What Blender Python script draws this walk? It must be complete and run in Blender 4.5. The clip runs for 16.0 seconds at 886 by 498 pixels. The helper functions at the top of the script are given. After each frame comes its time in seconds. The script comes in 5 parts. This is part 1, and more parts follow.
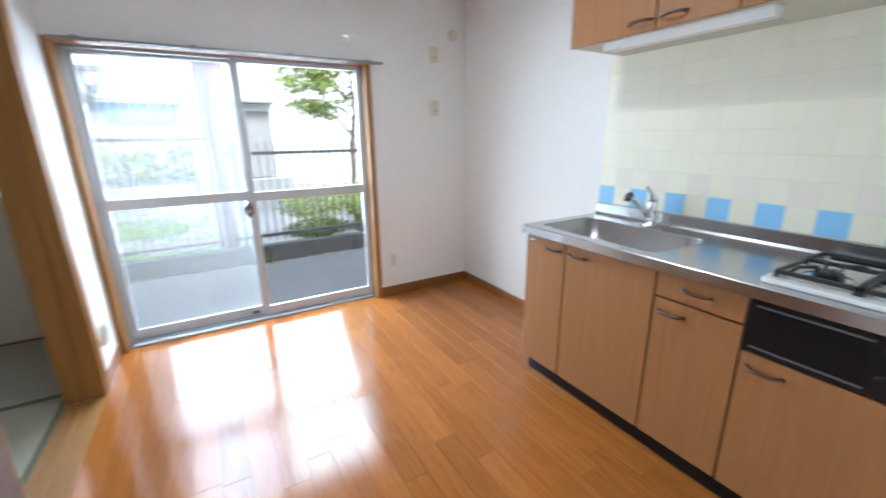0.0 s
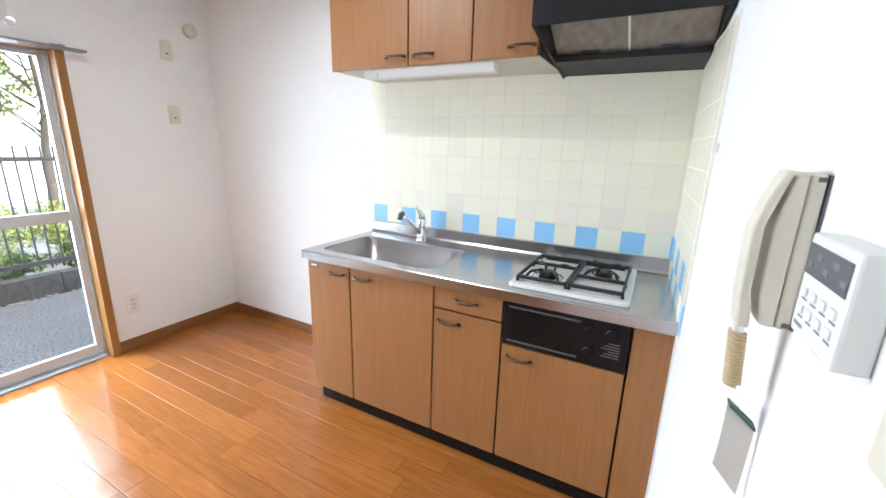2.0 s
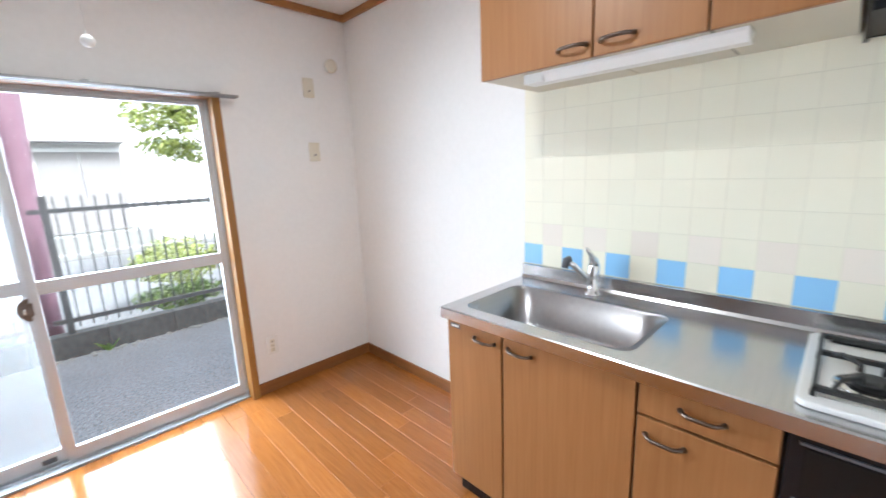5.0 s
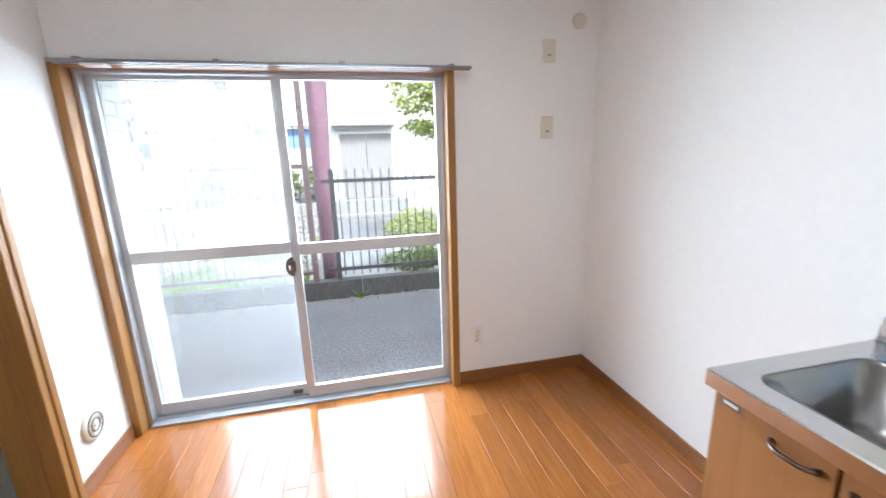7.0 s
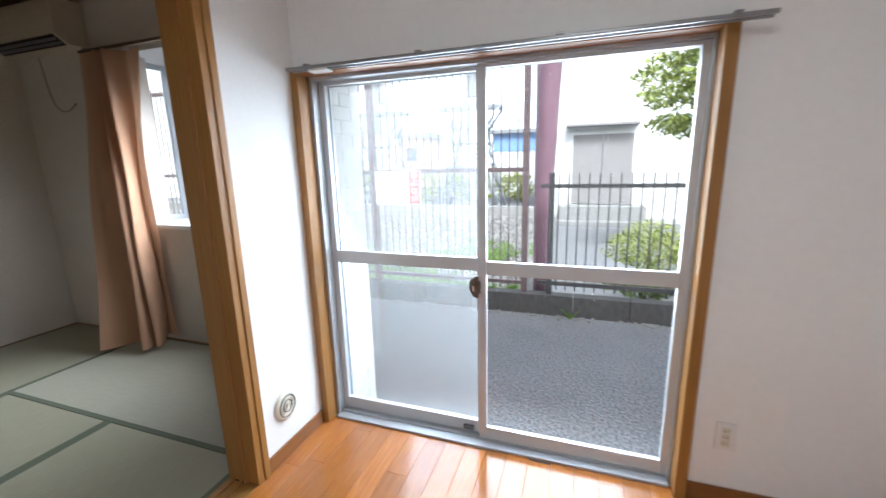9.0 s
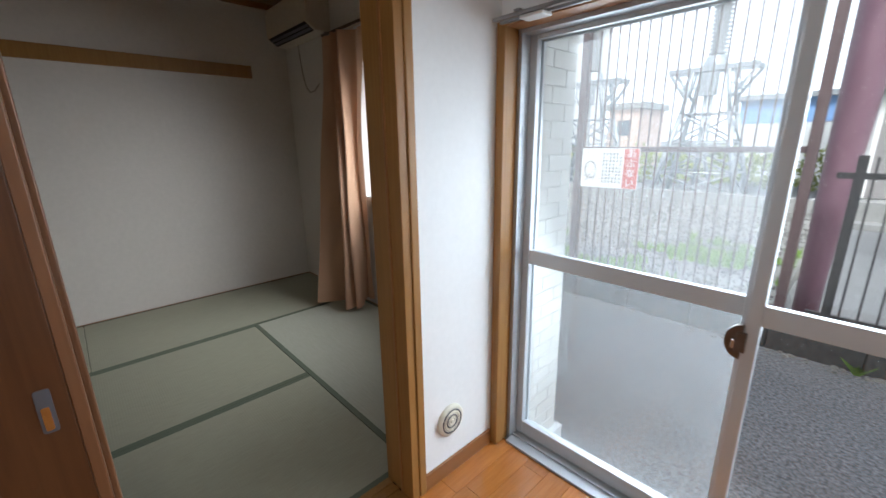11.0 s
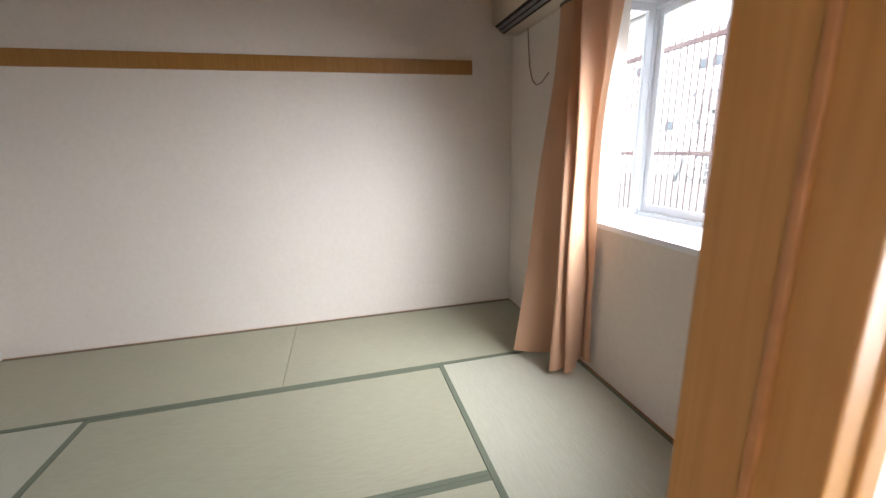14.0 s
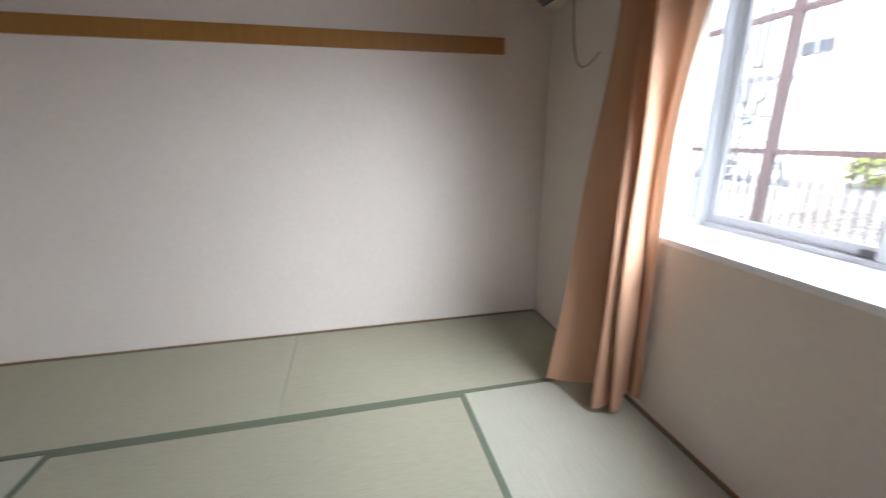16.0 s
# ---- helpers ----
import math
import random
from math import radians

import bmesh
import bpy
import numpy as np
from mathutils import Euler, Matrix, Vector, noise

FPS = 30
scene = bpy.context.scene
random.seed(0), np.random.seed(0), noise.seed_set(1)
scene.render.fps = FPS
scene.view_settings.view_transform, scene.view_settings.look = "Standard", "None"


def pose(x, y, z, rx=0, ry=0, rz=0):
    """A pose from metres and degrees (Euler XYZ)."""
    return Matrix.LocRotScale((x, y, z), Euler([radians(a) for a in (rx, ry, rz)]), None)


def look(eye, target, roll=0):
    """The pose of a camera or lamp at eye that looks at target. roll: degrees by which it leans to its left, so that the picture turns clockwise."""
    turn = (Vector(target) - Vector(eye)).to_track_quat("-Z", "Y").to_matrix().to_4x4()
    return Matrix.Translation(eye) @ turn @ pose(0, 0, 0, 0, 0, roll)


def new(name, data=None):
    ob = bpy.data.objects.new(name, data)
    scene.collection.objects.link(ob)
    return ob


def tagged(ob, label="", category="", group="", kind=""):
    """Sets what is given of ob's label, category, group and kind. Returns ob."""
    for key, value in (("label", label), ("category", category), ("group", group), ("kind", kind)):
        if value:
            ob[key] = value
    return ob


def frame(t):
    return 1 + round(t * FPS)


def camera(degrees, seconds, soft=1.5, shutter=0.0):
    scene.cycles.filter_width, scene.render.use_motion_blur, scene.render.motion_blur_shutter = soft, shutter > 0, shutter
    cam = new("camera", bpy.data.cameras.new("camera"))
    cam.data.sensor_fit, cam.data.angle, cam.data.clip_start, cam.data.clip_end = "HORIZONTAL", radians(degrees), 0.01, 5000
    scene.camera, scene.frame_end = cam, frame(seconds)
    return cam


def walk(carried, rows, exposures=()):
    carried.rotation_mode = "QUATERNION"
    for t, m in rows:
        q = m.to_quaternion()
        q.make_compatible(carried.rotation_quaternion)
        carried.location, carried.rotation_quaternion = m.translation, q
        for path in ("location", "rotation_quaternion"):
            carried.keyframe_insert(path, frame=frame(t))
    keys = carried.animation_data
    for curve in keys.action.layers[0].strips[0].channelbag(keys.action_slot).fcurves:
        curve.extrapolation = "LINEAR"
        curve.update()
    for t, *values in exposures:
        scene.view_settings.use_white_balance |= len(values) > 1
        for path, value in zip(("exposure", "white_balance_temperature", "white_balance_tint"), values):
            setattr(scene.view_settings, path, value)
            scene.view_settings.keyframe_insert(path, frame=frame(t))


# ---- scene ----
cam = camera(95.9, 16.0, shutter=0.5)
PATH = [
    (0, (0.182, 0.196, 1.286), (1.148, 1.861, 0.743), -0.7),
    (0.5, (0.207, 0.243, 1.297), (1.572, 1.608, 0.774), -0.4),
    (1, (0.223, 0.225, 1.32), (1.816, 1.305, 0.776), 0.1),
    (1.5, (0.22, 0.226, 1.34), (1.911, 1.171, 0.843), 0.1),
    (2, (0.221, 0.26, 1.351), (1.934, 1.163, 0.851), 1.6),
    (2.5, (0.262, 0.291, 1.353), (2.011, 1.144, 0.892), 1.2),
    (3, (0.322, 0.349, 1.357), (2.08, 1.19, 0.907), 1.2),
    (3.2, (0.351, 0.375, 1.369), (2.085, 1.265, 0.923), 0.3),
    (5.3, (0.585, 0.71, 1.368), (1.808, 2.234, 0.942), -0.9),
    (5.5, (0.62, 0.726, 1.373), (1.711, 2.34, 0.918), -0.1),
    (6, (0.665, 0.797, 1.367), (1.432, 2.584, 0.899), -1.0),
    (6.5, (0.709, 0.913, 1.366), (1.3, 2.77, 0.92), -1.5),
    (7, (0.742, 1.022, 1.369), (1.17, 2.921, 0.912), -1.7),
    (7.5, (0.807, 1.138, 1.368), (0.943, 3.08, 0.909), -1.0),
    (8, (0.881, 1.241, 1.375), (0.693, 3.181, 0.929), 0.3),
    (8.5, (0.903, 1.365, 1.359), (0.456, 3.258, 0.896), -1.3),
    (8.7, (0.886, 1.426, 1.366), (0.364, 3.306, 0.923), -1.4),
    (10.8, (0.624, 1.842, 1.373), (-0.751, 3.213, 0.892), -1.0),
    (11, (0.591, 1.878, 1.385), (-0.821, 3.198, 0.868), -0.9),
    (11.5, (0.451, 1.967, 1.367), (-1.099, 3.149, 0.919), 0.1),
    (12, (0.34, 2.049, 1.388), (-1.338, 3.037, 0.932), -0.0),
    (12.5, (0.224, 2.155, 1.376), (-1.565, 2.932, 0.932), 0.9),
    (13, (0.083, 2.216, 1.369), (-1.768, 2.772, 0.856), 1.4),
    (13.5, (-0.076, 2.237, 1.391), (-1.954, 2.731, 0.91), -0.5),
    (14, (-0.22, 2.234, 1.402), (-2.104, 2.702, 0.919), -1.5),
    (14.5, (-0.363, 2.249, 1.407), (-2.242, 2.717, 0.909), -1.2),
    (15, (-0.487, 2.256, 1.406), (-2.319, 2.898, 0.923), 0.1),
    (15.5, (-0.591, 2.24, 1.42), (-2.375, 2.971, 0.89), 1.7),
    (16, (-0.646, 2.232, 1.429), (-2.524, 2.662, 0.889), -0.2),
]
EXPOSURE = [(0.0, 1.3, 5250, 4), (0.5, 1.3, 5300, 4), (1.0, 1.55, 5350, 5), (1.5, 1.68, 5450, 6), (3.0, 1.72, 5500, 6), (5.5, 1.6, 5500, 7), (7.0, 1.45, 5500, 7), (8.5, 1.2, 5500, 7), (10.8, 0.45, 5650, 7), (12.0, 0.66, 5700, 8), (13.0, 1.5, 5800, 9), (14.0, 2.05, 5900, 11), (15.0, 1.95, 5700, 11), (16.0, 1.85, 5600, 11)]
walk(cam, [(t, look(eye, target, roll)) for t, eye, target, roll in PATH], EXPOSURE)

# ---- light ----
SUN_EL, SUN_AZ = radians(51), radians(156)
world = bpy.data.worlds.new("world")
scene.world = world
world.use_nodes = True
wn = world.node_tree.nodes
sky = wn.new("ShaderNodeTexSky")
sky.sky_type = "NISHITA"
sky.sun_disc = False
sky.sun_elevation, sky.sun_rotation = SUN_EL, SUN_AZ
sky.dust_density, sky.air_density = 8.0, 1.0
wn["Background"].inputs["Strength"].default_value = 0.15
world.node_tree.links.new(sky.outputs[0], wn["Background"].inputs["Color"])


def lamp(name, kind, m, energy, color=(1, 1, 1), **more):
    data = bpy.data.lights.new(name, kind)
    data.energy, data.color = energy, color
    if kind == "AREA":
        data.shape, data.size, data.size_y = "RECTANGLE", more["size"], more["size_y"]
        data.spread = radians(more["spread"])
    if kind == "SUN":
        data.angle = radians(more["angle"])
    ob = new(name, data)
    ob.matrix_world = m
    return ob


lamp("sun", "SUN", look((4, -9, 12), (0, 0, 0)), 2.4, (1, 0.98, 0.95), angle=15)
lamp("sky_light_kitchen", "AREA", look((0.47, 3.76, 1.10), (0.60, 1.96, 0.0)), 34, (0.95, 0.98, 1), size=1.5, size_y=1.5, spread=150)
lamp("sky_light_bay", "AREA", look((-1.46, 3.86, 1.64), (-2.80, 2.38, 0.34)), 10.3, (1, 0.97, 0.94), size=0.90, size_y=0.95, spread=96)

LAMP = (0.83, 1.62, 2.30)                  # the kitchen's round ceiling light, above the pull cord
ceiling_lamp = lamp("ceiling_lamp", "AREA", look(LAMP, (LAMP[0] + 0.001, LAMP[1], 0)), 5.5, (1, 0.93, 0.83), size=0.20, size_y=0.20, spread=180)
ceiling_lamp.data.shape = "DISK"

# ---- plan ----
KW, KE, KN = -0.446, 2.135, 3.16          # kitchen: west, east and north faces
KC = 2.37                                  # its ceiling
TW, TE, TS, TN, TC = -3.56, -0.599, -0.25, 3.70, 2.64   # tatami room
GROUND = -0.40


def south(x):
    return 0.10 + 0.041 * (x - 0.65)


# ---- materials ----
def material(name, a, b=None, scale=(6, 6, 6), rough=0.6, bump=0.0, bump_scale=300.0, metal=0.0, spread=0.0, detail=4.0,
             rough_var=0.0, contrast=0.5, coat=0.0, stain=0.06, spec=0.5, warp=0.0):
    """Two tones mixed by noise that is stretched along the grain, blotches at a larger scale, bump and wear in the gloss."""
    b = b or a
    m = bpy.data.materials.new(name)
    m.use_nodes = True
    nt = m.node_tree
    n, link = nt.nodes, nt.links.new
    out = n["Principled BSDF"]
    geo, info = n.new("ShaderNodeNewGeometry"), n.new("ShaderNodeObjectInfo")
    add = n.new("ShaderNodeVectorMath")
    add.operation = "MULTIPLY_ADD"
    add.inputs[1].default_value = (1, 1, 1)
    shift = n.new("ShaderNodeVectorMath")
    shift.operation = "SCALE"
    shift.inputs[0].default_value = (7.3, 11.9, 5.1)
    link(info.outputs["Random"], shift.inputs["Scale"])
    link(geo.outputs["Position"], add.inputs[0])
    if spread:
        link(shift.outputs[0], add.inputs[2])
    mp = n.new("ShaderNodeMapping")
    mp.inputs["Scale"].default_value = scale
    link(add.outputs[0], mp.inputs["Vector"])
    grain = n.new("ShaderNodeTexNoise")
    grain.inputs["Scale"].default_value, grain.inputs["Detail"].default_value = 1.0, detail
    grain.inputs["Distortion"].default_value = warp
    link(mp.outputs[0], grain.inputs["Vector"])
    ramp = n.new("ShaderNodeValToRGB")
    ramp.color_ramp.elements[0].position, ramp.color_ramp.elements[1].position = 0.5 - contrast / 2, 0.5 + contrast / 2
    ramp.color_ramp.elements[0].color, ramp.color_ramp.elements[1].color = (*a, 1), (*b, 1)
    link(grain.outputs["Fac"], ramp.inputs["Fac"])
    blot = n.new("ShaderNodeTexNoise")
    blot.inputs["Scale"].default_value, blot.inputs["Detail"].default_value = 2.3, 3.0
    link(add.outputs[0], blot.inputs["Vector"])
    val = n.new("ShaderNodeMath")
    val.operation = "MULTIPLY_ADD"
    val.inputs[1].default_value, val.inputs[2].default_value = 2 * stain, 1 - stain
    link(blot.outputs["Fac"], val.inputs[0])
    own = n.new("ShaderNodeMath")
    own.operation = "MULTIPLY_ADD"
    own.inputs[1].default_value, own.inputs[2].default_value = 2 * spread, 1 - spread
    link(info.outputs["Random"], own.inputs[0])
    both = n.new("ShaderNodeMath")
    both.operation = "MULTIPLY"
    link(val.outputs[0], both.inputs[0])
    link(own.outputs[0], both.inputs[1])
    hsv = n.new("ShaderNodeHueSaturation")
    link(ramp.outputs["Color"], hsv.inputs["Color"])
    link(both.outputs[0], hsv.inputs["Value"])
    link(hsv.outputs["Color"], out.inputs["Base Color"])
    out.inputs["Roughness"].default_value, out.inputs["Metallic"].default_value = rough, metal
    out.inputs["Specular IOR Level"].default_value = spec
    if coat:
        out.inputs["Coat Weight"].default_value, out.inputs["Coat Roughness"].default_value = coat, 0.05
    if rough_var:
        rv = n.new("ShaderNodeMath")
        rv.operation = "MULTIPLY_ADD"
        rv.inputs[1].default_value, rv.inputs[2].default_value = 2 * rough_var, rough - rough_var
        link(blot.outputs["Fac"], rv.inputs[0])
        link(rv.outputs[0], out.inputs["Roughness"])
    if bump:
        fine = n.new("ShaderNodeTexNoise")
        fine.inputs["Scale"].default_value, fine.inputs["Detail"].default_value = bump_scale, 2.0
        link(geo.outputs["Position"], fine.inputs["Vector"])
        bp = n.new("ShaderNodeBump")
        bp.inputs["Strength"].default_value, bp.inputs["Distance"].default_value = bump, 0.002
        link(fine.outputs["Fac"], bp.inputs["Height"])
        link(bp.outputs["Normal"], out.inputs["Normal"])
    return m


def pane_material(name, tint, mirror):
    """Thin window glass: lets the view through and mirrors a little."""
    m = bpy.data.materials.new(name)
    m.use_nodes = True
    n, link = m.node_tree.nodes, m.node_tree.links.new
    n.remove(n["Principled BSDF"])
    tr, gl = n.new("ShaderNodeBsdfTransparent"), n.new("ShaderNodeBsdfGlossy")
    mix, face, fr = n.new("ShaderNodeMixShader"), n.new("ShaderNodeLayerWeight"), n.new("ShaderNodeMath")
    tr.inputs["Color"].default_value = (*tint, 1)
    gl.inputs["Roughness"].default_value = 0.02
    fr.operation = "MULTIPLY_ADD"
    face.inputs["Blend"].default_value = 0.22
    fr.inputs[1].default_value, fr.inputs[2].default_value = mirror, 0.02
    link(face.outputs["Facing"], fr.inputs[0])
    link(fr.outputs[0], mix.inputs[0])
    link(tr.outputs[0], mix.inputs[1])
    link(gl.outputs[0], mix.inputs[2])
    link(mix.outputs[0], n["Material Output"].inputs["Surface"])
    return m


def veil_material(name, color, cover):
    """A fine mesh or sheer: part thread, part gap."""
    m = bpy.data.materials.new(name)
    m.use_nodes = True
    n, link = m.node_tree.nodes, m.node_tree.links.new
    n.remove(n["Principled BSDF"])
    mix, tr = n.new("ShaderNodeMixShader"), n.new("ShaderNodeBsdfTransparent")
    front, back, out = n.new("ShaderNodeBsdfDiffuse"), n.new("ShaderNodeBsdfTranslucent"), n.new("ShaderNodeMixShader")
    front.inputs["Color"].default_value = back.inputs["Color"].default_value = (*color, 1)
    out.inputs[0].default_value = 0.22
    link(front.outputs[0], out.inputs[1])
    link(back.outputs[0], out.inputs[2])
    mix.inputs[0].default_value = cover
    link(tr.outputs[0], mix.inputs[1])
    link(out.outputs[0], mix.inputs[2])
    link(mix.outputs[0], n["Material Output"].inputs["Surface"])
    return m


def cloth_material(name, color):
    m = bpy.data.materials.new(name)
    m.use_nodes = True
    n, link = m.node_tree.nodes, m.node_tree.links.new
    out, tl, mix = n["Principled BSDF"], n.new("ShaderNodeBsdfTranslucent"), n.new("ShaderNodeMixShader")
    out.inputs["Base Color"].default_value, out.inputs["Roughness"].default_value = (*color, 1), 0.85
    geo, weave, bp = n.new("ShaderNodeNewGeometry"), n.new("ShaderNodeTexNoise"), n.new("ShaderNodeBump")
    weave.inputs["Scale"].default_value = 420
    bp.inputs["Strength"].default_value, bp.inputs["Distance"].default_value = 0.25, 0.002
    link(geo.outputs["Position"], weave.inputs["Vector"])
    link(weave.outputs["Fac"], bp.inputs["Height"])
    link(bp.outputs["Normal"], out.inputs["Normal"])
    tl.inputs["Color"].default_value = (*color, 1)
    mix.inputs[0].default_value = 0.22
    link(out.outputs[0], mix.inputs[1])
    link(tl.outputs[0], mix.inputs[2])
    link(mix.outputs[0], n["Material Output"].inputs["Surface"])
    return m


WALLPAPER = material("white_wallpaper", (0.82, 0.82, 0.81), (0.85, 0.85, 0.84), (40, 40, 40), 0.85, 0.35, 260, stain=0.02)
PLASTER = material("warm_wallpaper", (0.655, 0.603, 0.54), (0.695, 0.640, 0.575), (30, 30, 30), 0.9, 0.35, 240, stain=0.03)
CEILING = material("ceiling_paper", (0.78, 0.77, 0.74), (0.81, 0.80, 0.78), (30, 30, 30), 0.9, 0.3, 200)
BOARD_CEILING = material("brown_board_ceiling", (0.20, 0.10, 0.04), (0.29, 0.16, 0.07), (40, 3, 40), 0.6, stain=0.1)
PLANK = material("floor_plank", (0.275, 0.090, 0.015), (0.395, 0.150, 0.032), (42, 2.6, 30), 0.15, 0.03, 90, spread=0.17, contrast=0.55,
                 rough_var=0.05, coat=0.0, stain=0.12, warp=2.2)
# TRIM's wood, darkened to take in the dark floor reflection below the baseboards.
BASEBOARD = material("baseboard_darkened", (0.20, 0.080, 0.023), (0.275, 0.115, 0.036), (3, 3, 40), 0.35, 0.1, 120, stain=0.08)
TRIM = material("brown_trim", (0.27, 0.115, 0.035), (0.36, 0.165, 0.055), (30, 3, 30), 0.42, 0.1, 120, stain=0.08)
POST = material("honey_post", (0.27, 0.126, 0.027), (0.35, 0.176, 0.046), (60, 60, 2.2), 0.45, 0.15, 160, stain=0.08, warp=0.8)
LEAF_EDGE = material("brown_leaf_edge", (0.145, 0.062, 0.026), (0.195, 0.09, 0.039), (50, 50, 2), 0.4, 0.05, 120, stain=0.06)
LEAF_WOOD = material("red_brown_veneer", (0.068, 0.025, 0.008), (0.105, 0.041, 0.014), (50, 50, 2), 0.4, 0.05, 120, stain=0.08, warp=0.8)
CABINET = material("cabinet_veneer", (0.27, 0.118, 0.037), (0.335, 0.157, 0.054), (90, 90, 3.0), 0.42, 0.05, 150, stain=0.05, warp=0.5)
CABINET_EDGE = material("cabinet_edge", (0.035, 0.025, 0.02), None, (9, 9, 9), 0.5)
CABINET_UNDER = material("pale_board", (0.62, 0.58, 0.48), None, (20, 20, 20), 0.6)
SATIN = material("satin_steel", (0.33, 0.33, 0.34), (0.37, 0.37, 0.38), (4, 40, 40), 0.29, 0.0, 300, metal=1.0, rough_var=0.05, stain=0.08)
STEEL = material("brushed_steel", (0.50, 0.50, 0.51), (0.58, 0.58, 0.59), (8, 260, 60), 0.24, 0.0, 400, metal=1.0, rough_var=0.06, stain=0.05)
CHROME = material("chrome", (0.75, 0.75, 0.76), None, (9, 9, 9), 0.12, metal=1.0)
BRONZE = material("dark_nickel", (0.13, 0.10, 0.08), (0.19, 0.155, 0.13), (30, 30, 30), 0.3, metal=1.0)
ENAMEL = material("white_enamel", (0.80, 0.80, 0.78), None, (9, 9, 9), 0.18, stain=0.03)
IRON = material("black_iron", (0.012, 0.012, 0.013), (0.03, 0.03, 0.03), (80, 80, 80), 0.5, 0.2, 300)
BLACK = material("black_gloss", (0.010, 0.010, 0.012), None, (9, 9, 9), 0.25, spec=0.3)
HOOD = material("black_hood_paint", (0.008, 0.008, 0.009), (0.013, 0.013, 0.014), (20, 20, 20), 0.42, spec=0.3)
FILTER = material("greasy_filter", (0.26, 0.22, 0.19), (0.38, 0.34, 0.31), (25, 40, 25), 0.45, 0.4, 500, metal=0.6, stain=0.2)
TILE_CREAM = material("cream_tile", (0.82, 0.79, 0.645), None, (9, 9, 9), 0.27, stain=0.03, spread=0.018)
TILE_BLUE = material("blue_tile", (0.30, 0.56, 0.84), None, (9, 9, 9), 0.27, stain=0.03, spread=0.04)
TILE_PINK = material("pink_tile", (0.80, 0.735, 0.64), None, (9, 9, 9), 0.27, stain=0.03, spread=0.03)
GROUT = material("grout", (0.68, 0.65, 0.52), (0.74, 0.71, 0.58), (90, 90, 90), 0.9, 0.3, 400)
ALUMINIUM = material("aluminium_frame", (0.44, 0.46, 0.48), (0.50, 0.52, 0.54), (3, 3, 60), 0.42, metal=0.55, stain=0.05)
RAIL_METAL = material("dull_rail_metal", (0.27, 0.27, 0.275), (0.33, 0.33, 0.335), (60, 3, 3), 0.38, metal=0.7, stain=0.06)
BAY_WHITE = material("white_frame", (0.76, 0.77, 0.78), None, (3, 3, 30), 0.4, stain=0.03)
BAY_FRAME = material("pale_bay_frame", (0.60, 0.615, 0.635), None, (3, 3, 30), 0.4, metal=0.1, stain=0.04)
SASH_WHITE = material("pale_sash", (0.58, 0.60, 0.62), None, (3, 3, 30), 0.4, metal=0.2, stain=0.03)
GLASS = pane_material("window_glass", (0.97, 0.985, 0.98), 0.22)
OVEN_GLASS = material("oven_glass", (0.010, 0.010, 0.010), None, (9, 9, 9), 0.10, spec=0.2)
SCREEN = veil_material("insect_screen", (0.86, 0.86, 0.86), 0.15)
CREAM_PLASTIC = material("cream_plastic", (0.70, 0.66, 0.55), None, (30, 30, 30), 0.42, 0.05, 300, stain=0.03)
WHITE_PLASTIC = material("white_plastic", (0.78, 0.78, 0.76), None, (30, 30, 30), 0.4, stain=0.02)
GREY_PLASTIC = material("grey_plastic", (0.10, 0.10, 0.11), None, (30, 30, 30), 0.35)
INK = material("grey_print", (0.22, 0.22, 0.23), None, (9, 9, 9), 0.6)
PAPER = material("paper", (0.72, 0.68, 0.62), (0.76, 0.73, 0.68), (20, 20, 20), 0.8)
TAG_GREEN = material("tag_green", (0.05, 0.10, 0.09), None, (9, 9, 9), 0.6)
CORD = material("cord", (0.52, 0.41, 0.23), None, (9, 9, 9), 0.6)
TUBE = bpy.data.materials.new("fluorescent_cover")
TUBE.use_nodes = True
TUBE.node_tree.nodes["Principled BSDF"].inputs["Base Color"].default_value = (0.82, 0.82, 0.80, 1)
TUBE.node_tree.nodes["Principled BSDF"].inputs["Roughness"].default_value = 0.35
TATAMI = material("tatami_rush", (0.345, 0.340, 0.265), (0.415, 0.408, 0.325), (14, 300, 60), 0.62, 0.0, 200, spread=0.05, stain=0.05)
HERI = material("green_border", (0.10, 0.118, 0.08), (0.145, 0.163, 0.115), (200, 200, 60), 0.8, 0.3, 500)
GAP = material("dark_gap", (0.03, 0.027, 0.02), None, (9, 9, 9), 0.9)
CURTAIN = cloth_material("peach_curtain", (0.54, 0.33, 0.205))
AC_CORD = material("aged_cord", (0.26, 0.21, 0.15), None, (9, 9, 9), 0.6)
AC_PLASTIC = material("aged_beige_plastic", (0.50, 0.43, 0.33), (0.54, 0.47, 0.37), (15, 15, 15), 0.5, stain=0.05)
BRICK = material("white_brick", (0.68, 0.655, 0.60), (0.77, 0.75, 0.70), (35, 35, 35), 0.8, 0.4, 200, spread=0.06)
MORTAR = material("pale_mortar", (0.60, 0.58, 0.53), (0.68, 0.66, 0.61), (60, 60, 60), 0.95, 0.4, 300)
ASPHALT = material("asphalt", (0.09, 0.09, 0.091), (0.27, 0.27, 0.27), (50, 50, 50), 0.9, 1.0, 60, stain=0.2, contrast=0.3, detail=6.0)
CONCRETE = material("concrete", (0.20, 0.20, 0.19), (0.34, 0.335, 0.32), (25, 25, 12), 0.9, 0.5, 150, stain=0.15)
DARK_CONCRETE = material("damp_concrete", (0.03, 0.03, 0.03), (0.075, 0.074, 0.07), (25, 25, 12), 0.9, 0.5, 150, stain=0.2)
